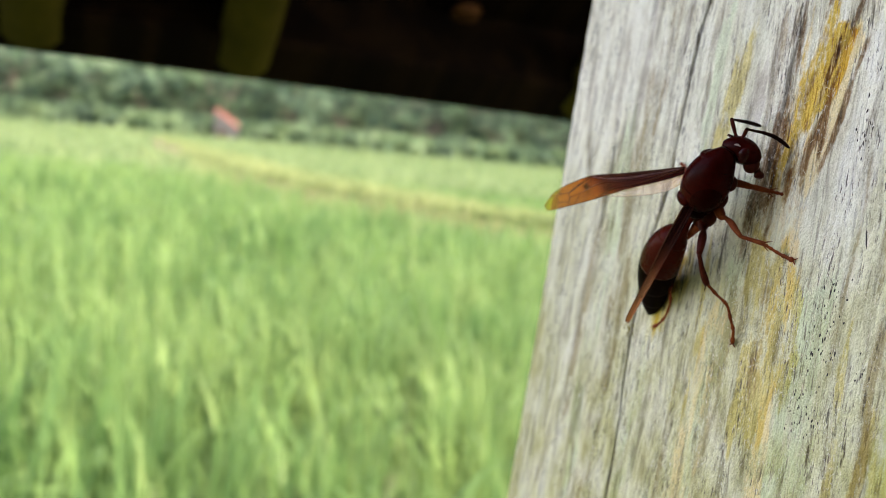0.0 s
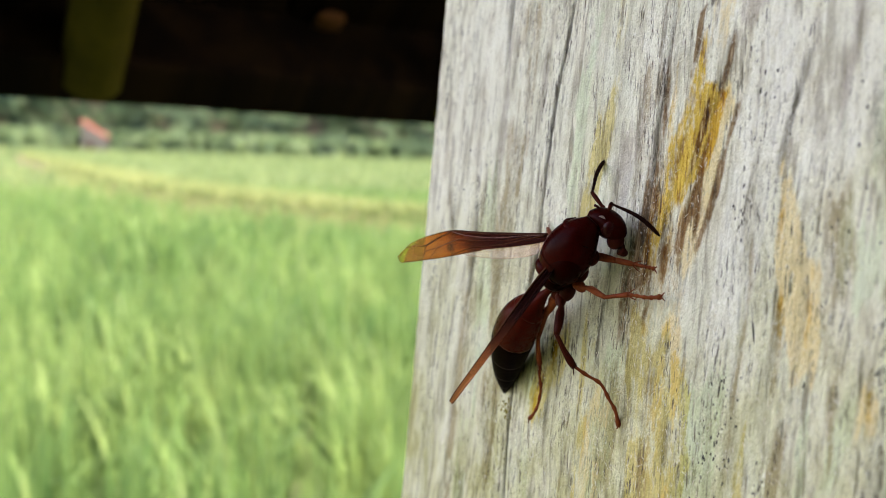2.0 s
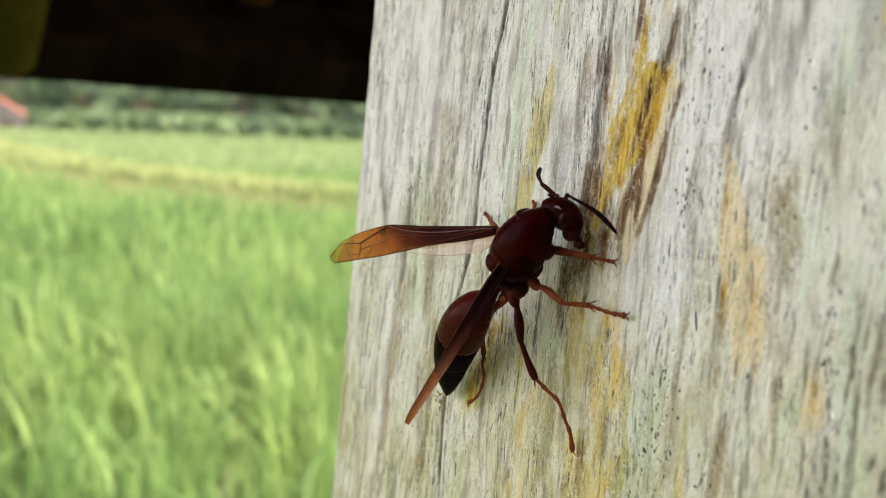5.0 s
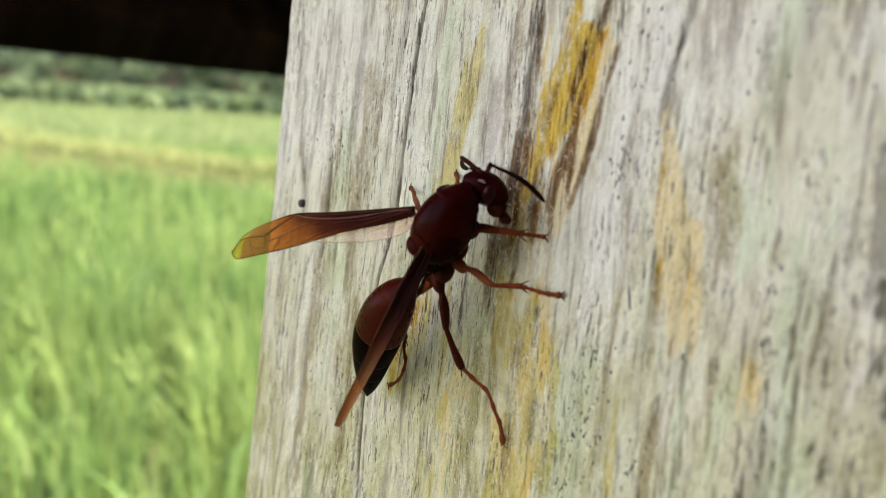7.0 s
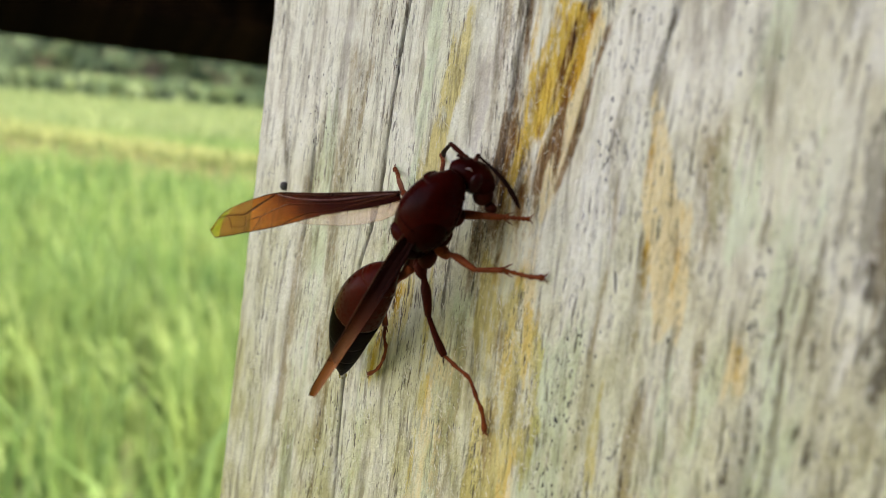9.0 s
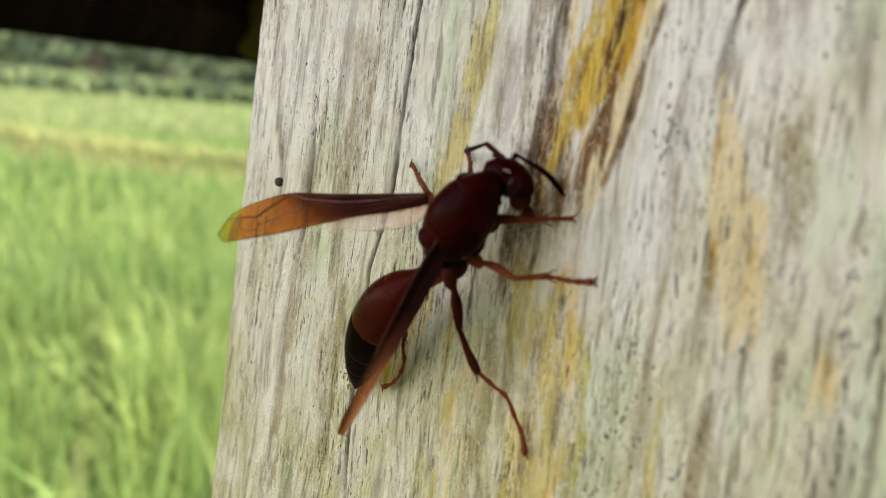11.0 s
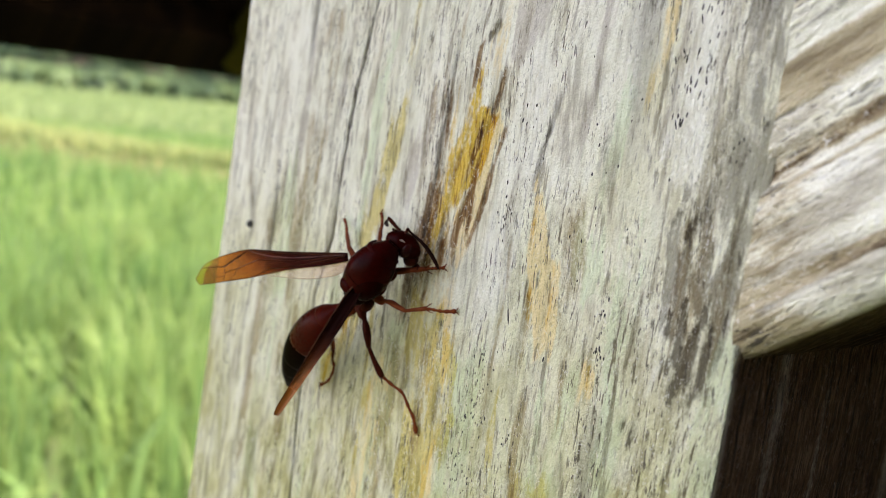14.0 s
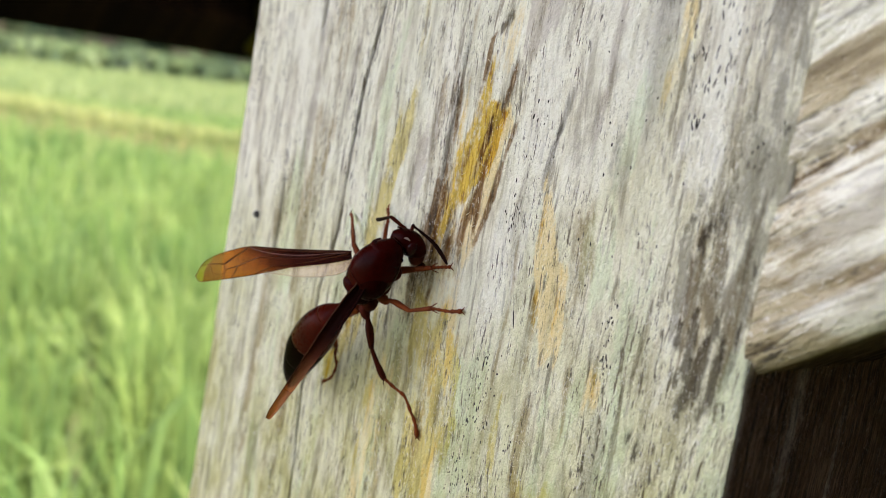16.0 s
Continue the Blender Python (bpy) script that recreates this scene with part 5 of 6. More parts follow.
def build_leg(wasp, hip, knee_points, knee_radii, shin_points, shin_radii, foot_points, foot_radii, dark):
    """A leg that swings at its hip: coxa and femur in one, then tibia with spurs, then the jointed tarsus."""
    tone = LEG_DARK if dark else LEG_SHELL
    leg = part("leg", merged(chain(knee_points, knee_radii, 16, 10, about=hip), ball(knee_points[0], (0.42, 0.36, 0.42), about=hip, rings=7)), tone, wasp)
    leg.location = (Vector(hip) - ORIGIN) * MM
    tibia = chain(shin_points, shin_radii, 12, 9, about=hip)
    end, back = Vector(shin_points[-1]), Vector(shin_points[-2])
    way = (end - back).normalized()
    side = way.cross(Vector((0, 1, 0))).normalized()
    spurs = [chain([end - way * 0.15, end + side * s * 0.30 + way * 0.30, end + side * s * 0.42 + way * 0.55], (0.06, 0.045, 0.012), 5, 5, about=hip) for s in (-1, 0.8)]
    part("tibia", merged(tibia, *spurs), tone, leg)
    pts, rad = smooth_path([tuple(Vector(p) - Vector(hip)) for p in foot_points], foot_radii, 31)
    rad = [r * (1.22 if (k % 6) in (4, 5) else 0.88) for k, r in enumerate(rad)]
    foot = loft(pts, rad, 8)
    tip, before = Vector(foot_points[-1]), Vector(pts[-4]) + Vector(hip)
    way = (tip - before).normalized()
    side = way.cross(Vector((0, 1, 0))).normalized()
    claws = [chain([tip - way * 0.05, tip + way * 0.16 + side * s * 0.16, tip + way * 0.24 + side * s * 0.30 + Vector((0, 0.05, 0))], (0.06, 0.045, 0.012), 5, 5, about=hip) for s in (-1, 1)]
    part("tarsus", merged(foot, *claws), LEG_SHELL, leg)
    return leg


def build_antenna(wasp, root, elbow, tip, sag):
    """A short scape hinged at the face, and a bead-like flagellum hinged at the scape's end."""
    root, elbow, tip = Vector(root), Vector(elbow), Vector(tip)
    scape = part("antenna", merged(chain([root, root.lerp(elbow, 0.3), root.lerp(elbow, 0.7), elbow], (0.10, 0.13, 0.15, 0.13), 10, 10, about=root), ball(root, (0.17, 0.17, 0.17), about=root, rings=6)), LEG_DARK, wasp)
    scape.location = (root - ORIGIN) * MM
    way = tip - elbow
    marks = [elbow + way * s + Vector(sag) * math.sin(math.pi * s ** 1.25) for s in (0.0, 0.06, 0.2, 0.4, 0.6, 0.8, 0.93, 1.0)]
    pts, rad = smooth_path([tuple(p - elbow) for p in marks], (0.10, 0.085, 0.10, 0.125, 0.145, 0.150, 0.12, 0.05), 45)
    rad = [r * (1.05 if k % 4 else 0.90) for k, r in enumerate(rad)]
    whip = part("flagellum", merged(loft(pts, rad, 10), ball(elbow, (0.12, 0.12, 0.12), about=elbow, rings=6)), HORN, scape, "dark bead-jointed feeler")
    whip.location = (elbow - root) * MM
    return scape, whip


def wing_tone(s, c):
    """Where a place of the fore wing lies between the dark root (0), the amber cells (0.5) and the single tip (0.8 to 1)."""
    dark = float(np.interp(c, (-1.95, -1.0, -0.12, 0.32), (0.67, 0.61, 0.55, 0.47)))
    single = float(np.interp(c, (-1.78, -0.77, 0.25), (0.879, 0.925, 0.955)))
    return float(np.interp(s, (0.0, dark, single, 1.0), (0.0, 0.5, 0.79, 1.0)))


def wing_sheet(name, profile, length, material, parent, u, v, n, root, label, fold=0.25, steps=72, across=21, tone=None):
    """A membrane: profile gives the two edges of the chord along the length; slightly fluted and cambered."""
    s_knots, lead, trail = (np.array(c) for c in zip(*profile))

    def at(s, c, off=0.0):
        a, b = np.interp(s, s_knots, lead), np.interp(s, s_knots, trail)
        t = min(max((c - a) / (b - a), 0.0), 1.0)
        lift = fold * math.sin(math.pi * t) * (0.6 + 0.4 * s) + 0.05 * math.sin(t * 19 + s * 3) * (1 - s)
        return root + u * (s * length) + v * float(c) + n * (lift + off)

    def edge(s, side):
        return float(np.interp(s, s_knots, trail if side else lead))

    verts, faces, along = [], [], []
    for i in range(steps + 1):
        s = 1 - (1 - i / steps) ** 1.5
        a, b = edge(s, 0), edge(s, 1)
        for k in range(across):
            c = a + (b - a) * k / (across - 1)
            verts.append(tuple(at(s, c) * MM))
            along.append(tone(s, c) if tone else s)
    for i in range(steps):
        for k in range(across - 1):
            faces.append((i * across + k, (i + 1) * across + k, (i + 1) * across + k + 1, i * across + k + 1))
    ob = link_mesh(name, verts, faces, material, parent, label)
    ob.data.attributes.new("along", "FLOAT", "POINT").data.foreach_set("value", np.array(along, np.float32))
    thick = ob.modifiers.new("thickness", "SOLIDIFY")
    thick.thickness, thick.offset = 0.012 * MM, 0.0
    return ob, at, edge


FORE_PROFILE = ((0.0, -0.14, 0.50), (0.035, -0.25, 0.53), (0.08, -0.36, 0.56), (0.19, -0.66, 0.55), (0.31, -1.00, 0.42), (0.43, -1.36, 0.34), (0.55, -1.80, 0.39), (0.60, -1.98, 0.41), (0.64, -2.11, 0.42), (0.68, -2.16, 0.42),
                (0.72, -2.15, 0.40), (0.785, -2.06, 0.37), (0.83, -1.98, 0.35), (0.875, -1.86, 0.32), (0.915, -1.68, 0.30), (0.945, -1.48, 0.28), (0.965, -1.22, 0.25), (0.982, -0.94, 0.16), (0.993, -0.55, -0.02), (1.0, -0.30, -0.18))
HIND_PROFILE = ((0.0, 0.36, 0.80), (0.05, 0.38, 1.22), (0.10, 0.40, 1.42), (0.21, 0.40, 1.58), (0.42, 0.34, 1.52), (0.55, 0.30, 1.36), (0.68, 0.28, 1.12), (0.85, 0.28, 0.76), (1.0, 0.30, 0.42))
NEAR_PROFILE = ((0.0, -0.18, 0.18), (0.06, -0.50, 0.50), (0.20, -0.82, 0.80), (0.35, -0.85, 0.84), (0.50, -0.76, 0.76), (0.65, -0.64, 0.66), (0.80, -0.54, 0.56),
                (0.90, -0.46, 0.46), (0.95, -0.42, 0.41), (0.985, -0.33, 0.32), (1.0, -0.20, 0.18))


def build_wing(wasp, root, u, v, n, mirror, skin, length=11.6):
    """A folded fore wing with its veins and cells, and the pale hind wing behind it."""
    root, u, v, n = (Vector(w) for w in (root, u, v, n))
    sign = -1.0 if mirror else 1.0
    zero = Vector((0, 0, 0))
    profile = tuple((s, 0.66 * a, 0.66 * b) for s, a, b in NEAR_PROFILE) if mirror else FORE_PROFILE
    wing, at, edge = wing_sheet("wing", profile, length, skin, wasp, u, v, n * sign, zero, "folded amber wing, dark brown towards its root", tone=None if mirror else wing_tone)
    wing.location = (root - ORIGIN) * MM
    rim = [(s, edge(s, 0)) for s in np.linspace(0.60, 0.995, 16)] + [(0.998, -0.24), (0.993, -0.02), (0.982, 0.16)] + [(s, edge(s, 1)) for s in np.linspace(0.965, 0.42, 10)]
    courses = [
        ("leading_vein", [(s, edge(s, 0)) for s in np.linspace(0, 0.64, 14)], 0.085, 0.05, VEIN),
        ("marginal_vein", rim if not mirror else [(s, edge(s, 0)) for s in np.linspace(0.60, 1.0, 10)], 0.030, 0.026, VEIN),
    ]
    if not mirror:
        courses += [
            ("vein", [(s, edge(s, 0) + 0.16) for s in np.linspace(0, 0.60, 12)], 0.060, 0.045, VEIN),
            ("radius_gleam", [(0.02, -0.06), (0.14, -0.18), (0.25, -0.31), (0.37, -0.56), (0.49, -0.98), (0.58, -1.48), (0.645, -1.98)], 0.045, 0.040, RADIUS_GLEAM),
            ("vein", [(0.02, 0.12), (0.195, 0.22), (0.311, 0.17), (0.42, 0.08), (0.487, 0.0), (0.576, 0.22), (0.62, 0.36)], 0.055, 0.030, VEIN),
            ("vein", [(0.10, -0.02), (0.26, -0.08), (0.42, -0.42), (0.50, -0.66), (0.587, -0.94)], 0.045, 0.035, VEIN),
            ("radius_gleam", [(0.587, -0.94), (0.667, -0.66), (0.733, -0.42)], 0.030, 0.028, RADIUS_GLEAM),
            ("vein", [(0.66, -2.02), (0.686, -1.80), (0.75, -1.32), (0.813, -0.85), (0.859, -0.93), (0.912, -1.04), (0.967, -1.14)], 0.046, 0.038, VEIN),
            ("vein", [(0.686, -1.74), (0.74, -1.28), (0.80, -0.84), (0.815, -0.80)], 0.024, 0.024, RADIUS_GLEAM),
            ("vein", [(0.813, -0.83), (0.809, -0.50), (0.810, -0.22), (0.818, 0.10), (0.822, 0.36)], 0.034, 0.026, VEIN),
            ("vein", [(0.912, -1.04), (0.896, -0.72), (0.893, -0.42), (0.886, -0.10), (0.880, 0.24)], 0.032, 0.024, VEIN),
            ("vein", [(0.893, -0.30), (0.87, -0.14), (0.845, -0.05), (0.814, -0.08)], 0.028, 0.026, VEIN),
            ("vein", [(0.81, -0.26), (0.79, -0.36), (0.765, -0.40), (0.733, -0.42), (0.742, -0.16), (0.757, 0.07), (0.777, 0.36)], 0.030, 0.026, VEIN),
        ]
    for name, marks, thick, thin, tone in courses:
        pts = [tuple(at(s, c, -0.012)) for s, c in marks]
        p, w = smooth_path(pts, [thick + (thin - thick) * k / (len(marks) - 1) for k in range(len(marks))], 4 * len(marks))
        part(name, loft(p, w, 6, 1.0, (0.3, -1, 0.2)), tone, wing)
    if mirror:
        return wing
    _, hind_at, hind_edge = wing_sheet("hind_wing", HIND_PROFILE, 6.3, HIND_SKIN, wing, u, v, n * sign, zero - n * sign * 0.10, "pale translucent hind wing", 0.10, 30, 9)
    p, w = smooth_path([tuple(hind_at(s, hind_edge(s, 1))) for s in np.linspace(0.04, 1.0, 12)], [0.011] * 12, 40)
    part("hind_vein", loft(p, w, 5, 1.0, (0.3, -1, 0.2)), PALE_VEIN, wing)
    for marks in ([(0.02, 0.50), (0.3, 0.72), (0.62, 0.60), (0.85, 0.42)], [(0.03, 0.62), (0.2, 1.02), (0.42, 1.16)]):
        p, w = smooth_path([tuple(hind_at(s, c)) for s, c in marks], [0.018, 0.014, 0.012, 0.010][:len(marks)], 16)
        part("hind_vein", loft(p, w, 5, 1.0, (0.3, -1, 0.2)), PALE_VEIN, wing)
    return wing


def build_wasp():
    wasp = empty("wasp", POST @ pose(*(ORIGIN * MM)))
    # thorax: a humped oval from the neck to the sloping rear
    thorax = part("thorax", chain([(25.55, -3.6, 3.30), (25.25, -3.75, 2.75), (24.75, -4.0, 1.95), (24.10, -4.1, 1.0), (23.45, -4.05, 0.05), (22.95, -3.95, -0.75), (22.55, -3.9, -1.4), (22.35, -3.85, -1.8)],
                                  (0.50, 1.00, 1.50, 1.72, 1.62, 1.22, 0.72, 0.32), 48, 32, 1.02), SHELL, wasp)
    # raised edges of the back plates
    for c, r in (((25.02, -3.95, 2.30), 1.32), ((23.75, -4.15, 0.35), 1.66)):
        axis = Vector((0.58, 0.06, 0.81))
        ring = []
        side = axis.cross(Vector((0, -1, 0))).normalized()
        top = side.cross(axis)
        for k in range(19):
            a = math.pi * (k / 18)
            ring.append(tuple(Vector(c) + side * math.cos(a) * r + top * math.sin(a) * r * 1.03))
        part("suture", chain(ring, [0.02] * 19, 38, 6, up=(0.58, 0.06, 0.81)), BLACK_SHELL, thorax)
    part("scutellum", ball((23.15, -5.35, -0.35), (0.75, 0.45, 0.55), (8, 35, 0)), SHELL, thorax)
    for p in ((23.05, -4.95, 1.55), (25.05, -5.0, 1.0)):
        part("tegula", ball(p, (0.36, 0.28, 0.42), (0, 35, 0), rings=8), TEGULA, thorax, "small glossy wing cover, its glint put into the colour")
    for p, size, turn in (((24.15, -3.0, -0.35), (0.62, 0.60, 0.85), (0, 35, 0)), ((23.35, -3.15, -1.75), (0.55, 0.55, 0.80), (0, 25, 0)), ((24.95, -2.75, 0.85), (0.50, 0.48, 0.62), (0, 30, 0)),
                          ((22.2, -3.1, -2.15), (0.50, 0.5, 0.7), (0, 60, 0)), ((22.3, -3.0, 0.7), (0.5, 0.5, 0.7), (0, 30, 0))):
        part("coxa", ball(p, size, turn, rings=9), LEG_DARK, thorax)
    part("flank_plate", ball((24.25, -4.34, 0.15), (1.32, 1.26, 1.62), (0, 35, 0), rings=18), SHADED_SHELL, thorax, "side plate, shade put into its near-black colour")
    part("rear_plate", ball((23.05, -4.15, -0.95), (1.02, 0.98, 0.95), (0, 35, 0), rings=12), SHADED_SHELL, thorax, "sloping rear plate, shade put into its near-black colour")
    part("collar", chain([(25.85, -3.2, 2.0), (25.62, -4.3, 2.22), (25.1, -4.98, 2.52), (24.4, -4.85, 2.92), (24.1, -4.0, 3.2)], (0.16, 0.24, 0.26, 0.24, 0.16), 20, 8), SHELL, thorax, "raised collar edge behind the head")
    # head: broad, face bent down to the wood
    head = part("head", chain([(24.55, -3.37, 3.70), (24.80, -3.10, 3.62), (25.15, -2.75, 3.50), (25.50, -2.36, 3.28), (25.78, -2.05, 2.98), (25.98, -1.83, 2.65), (26.02, -1.70, 2.40)],
                              (0.28, 0.62, 0.86, 0.95, 0.90, 0.72, 0.45), 24, 26, 1.1, up=(0.75, -0.66, 0.0)), SHELL, wasp)
    for side, tint in ((1, "right"), (-1, "left")):
        c = Vector((25.62, -2.28, 3.15)) + Vector((0.70, -0.45, -0.35)) * side * 0.58
        part("eye", ball(tuple(c), (0.50, 0.62, 0.72), (20, 30, 0), rings=12), EYE_SKIN, head, "dark shining compound eye")
        mid = Vector((26.02, -3.24, 3.66)) if side > 0 else Vector((24.75, -2.2, 4.1))
        rim = [tuple(mid + Vector((0.15, 0.16, -0.06)) * q + Vector((0.05, -0.04, -0.06)) * q * q) for q in np.linspace(-1.0, 1.0, 6)]
        part("eye_crescent", chain(rim, (0.02, 0.05, 0.075, 0.075, 0.05, 0.02), 12, 7), PALE_MARK, head, "pale crescent along the eye")
        m = Vector((25.95, -1.55, 1.95)) + Vector((0.72, 0, -0.62)) * side * 0.42
        part("mandible", chain([tuple(m), tuple(m + Vector((-0.02, 0.38, -0.14))), tuple(m + Vector((-0.14, 0.72, -0.34)) - Vector((0.72, 0, -0.62)) * side * 0.3)], (0.34, 0.26, 0.07), 9, 9), LEG_DARK, head)
    part("clypeus", ball((25.95, -1.85, 2.3), (0.60, 0.56, 0.66), (0, 35, 0), rings=12), LEG_DARK, head)
    for c in ((25.05, -3.3, 4.33), (25.25, -3.2, 4.27), (25.28, -3.35, 4.30)):
        part("ocellus", ball(c, (0.10, 0.10, 0.10), rings=5), EYE_SKIN, head)
    part("neck", chain([(24.95, -3.5, 2.95), (24.95, -3.3, 3.2), (24.98, -3.1, 3.45)], (0.45, 0.30, 0.45), 8, 14), BLACK_SHELL, thorax)
    # abdomen: a thin stalk, then overlapping rings, rust in front and black behind
    axis = [(22.35, -3.85, -1.75), (21.85, -3.95, -2.25), (21.2, -4.05, -2.85), (20.4, -4.15, -3.6), (19.4, -4.10, -4.6), (18.3, -3.80, -5.75), (17.1, -3.30, -7.0), (15.9, -2.65, -8.25), (14.75, -1.95, -9.6), (13.8, -1.3, -10.8), (13.15, -0.9, -11.7)]
    rad = [0.26, 0.30, 0.64, 1.22, 1.58, 1.70, 1.60, 1.38, 1.05, 0.60, 0.10]
    pts, rr = smooth_path(axis, rad, 101)
    cuts = ((0, 32, RUST_SHELL, "narrow rust-brown stalk and first ring"), (30, 53, RUST_SHELL, ""), (51, 68, BLACK_SHELL, ""), (66, 80, BLACK_SHELL, ""), (78, 90, BLACK_SHELL, ""), (88, 101, BLACK_SHELL, "black pointed end ring"))
    abdomen = None
    for k, (a, b, skin, text) in enumerate(cuts):
        p, r = pts[a:b], list(rr[a:b])
        if k:
            for j in range(min(3, len(r))):
                r[j] *= (0.95, 0.975, 0.992 if k == 1 else 1.0)[j]
        bm = loft(on_wasp(p), r, 28, 0.95)
        if abdomen is None:
            abdomen = part("abdomen", bm, skin, wasp, text)
        else:
            part("segment", bm, skin, abdomen, text or ("rust-brown ring" if skin is RUST_SHELL else "black ring"))
    legs = {
        "hind_right": build_leg(wasp, (23.0, -3.2, -2.2), [(22.85, -3.3, -2.2), (23.05, -3.2, -2.75), (23.22, -3.1, -3.08), (23.33, -2.98, -3.65), (23.40, -2.8, -4.4), (23.34, -2.55, -5.22)], (0.42, 0.36, 0.19, 0.31, 0.30, 0.20),
                                [(23.34, -2.55, -5.18), (23.62, -2.1, -6.25), (23.92, -1.8, -7.0), (24.14, -1.6, -7.46)], (0.15, 0.20, 0.27, 0.22),
                                [(24.14, -1.6, -7.42), (24.95, -1.2, -8.0), (25.74, -0.85, -8.5), (26.2, -0.5, -9.57), (26.5, -0.22, -10.33), (26.6, 0.08, -11.45)], (0.14, 0.12, 0.12, 0.115, 0.13, 0.16), True),
        "mid_right": build_leg(wasp, (24.0, -2.9, -1.1), [(24.0, -2.9, -1.1), (24.55, -2.8, -1.4), (24.85, -2.7, -1.38), (25.34, -2.5, -1.49), (25.9, -2.4, -1.72), (26.62, -2.2, -2.03)], (0.40, 0.33, 0.17, 0.24, 0.23, 0.15),
                               [(26.58, -2.2, -2.02), (27.2, -1.7, -1.92), (27.83, -1.2, -1.82)], (0.13, 0.155, 0.19),
                               [(27.8, -1.2, -1.82), (28.34, -0.9, -1.90), (29.0, -0.45, -2.0), (29.9, -0.08, -1.95)], (0.13, 0.12, 0.13, 0.17), False),
        "fore_right": build_leg(wasp, (24.9, -2.7, 0.7), [(24.9, -2.7, 0.7), (25.0, -2.35, 1.0), (25.4, -1.95, 1.05), (25.9, -1.5, 1.06)], (0.42, 0.30, 0.27, 0.19),
                                [(25.85, -1.5, 1.08), (26.3, -1.1, 1.1), (26.75, -0.7, 1.12)], (0.20, 0.21, 0.16),
                                [(26.7, -0.7, 1.12), (27.2, -0.4, 1.15), (27.7, -0.22, 1.18), (28.21, -0.1, 1.21)], (0.13, 0.12, 0.12, 0.13), False),
        "hind_left": build_leg(wasp, (21.9, -3.2, -2.6), [(21.9, -3.2, -2.6), (21.2, -3.0, -3.1), (20.2, -2.9, -3.6), (18.9, -2.35, -5.05)], (0.40, 0.28, 0.34, 0.19),
                               [(18.9, -2.35, -5.0), (18.4, -1.9, -5.9), (17.95, -1.35, -6.8)], (0.15, 0.17, 0.21),
                               [(17.92, -1.3, -6.75), (17.68, -1.1, -7.6), (17.62, -0.8, -8.45), (17.0, -0.45, -9.43), (16.2, -0.2, -10.2), (15.1, 0.02, -10.78)], (0.12, 0.11, 0.12, 0.11, 0.12, 0.15), False),
        "mid_left": build_leg(wasp, (21.6, -3.0, 0.6), [(21.6, -3.0, 0.6), (20.8, -2.8, 1.2), (19.54, -2.6, 1.77)], (0.40, 0.28, 0.19),
                              [(19.54, -2.6, 1.77), (18.4, -1.9, 2.05), (17.2, -1.2, 2.31)], (0.16, 0.18, 0.17),
                              [(17.2, -1.2, 2.31), (16.4, -0.7, 2.5), (15.6, -0.25, 2.8), (14.9, 0.05, 3.0)], (0.13, 0.12, 0.12, 0.14), False),
        "fore_left": build_leg(wasp, (23.6, -2.6, 2.0), [(23.6, -2.6, 2.0), (23.0, -2.3, 2.4), (22.3, -2.0, 2.8)], (0.38, 0.27, 0.18),
                               [(22.3, -2.0, 2.8), (21.9, -1.7, 3.1), (21.5, -1.4, 3.35)], (0.16, 0.17, 0.15),
                               [(21.5, -1.4, 3.35), (20.9, -0.9, 3.6), (20.2, -0.4, 3.95), (19.55, -0.05, 4.22)], (0.13, 0.12, 0.12, 0.13), False),
    }
    feelers = {
        "right": build_antenna(wasp, (25.69, -2.59, 4.16), (26.69, -3.19, 4.60), (28.76, -0.54, 3.06), (0.10, -0.10, 0.30)),
        "left": build_antenna(wasp, (25.07, -2.70, 4.30), (24.36, -3.27, 5.15), (22.04, -1.24, 7.62), (-0.22, -0.05, 0.05)),
    }
    build_wing(wasp, (22.27, -4.85, 1.77), (-0.6926, -0.6422, -0.3285), (0.6195, -0.2963, -0.7269), (0.3696, -0.7069, 0.6030), False, WING_SKIN)
    tip, root = Vector((21.19, -8.74, -10.64)), Vector((24.75, -4.95, 0.95))
    u = (tip - root).normalized()
    v = Matrix.Rotation(radians(28), 3, u) @ u.cross(Vector((-0.75, 0.66, 0.0))).normalized()
    near_wing = build_wing(wasp, root, u, v, u.cross(v), True, WING_DOUBLE, (tip - root).length)
    tagged(wasp, "dark maroon-brown paper wasp with amber wings, scraping the post", "wasp")
    return wasp, legs, feelers, near_wing, u


build_ground()
build_fields()
build_house()
build_trees()
build_roof()
build_wall()
build_brace()
build_post()
build_growth()
WASP, LEGS, FEELERS, NEAR_WING, NEAR_AXIS = build_wasp()


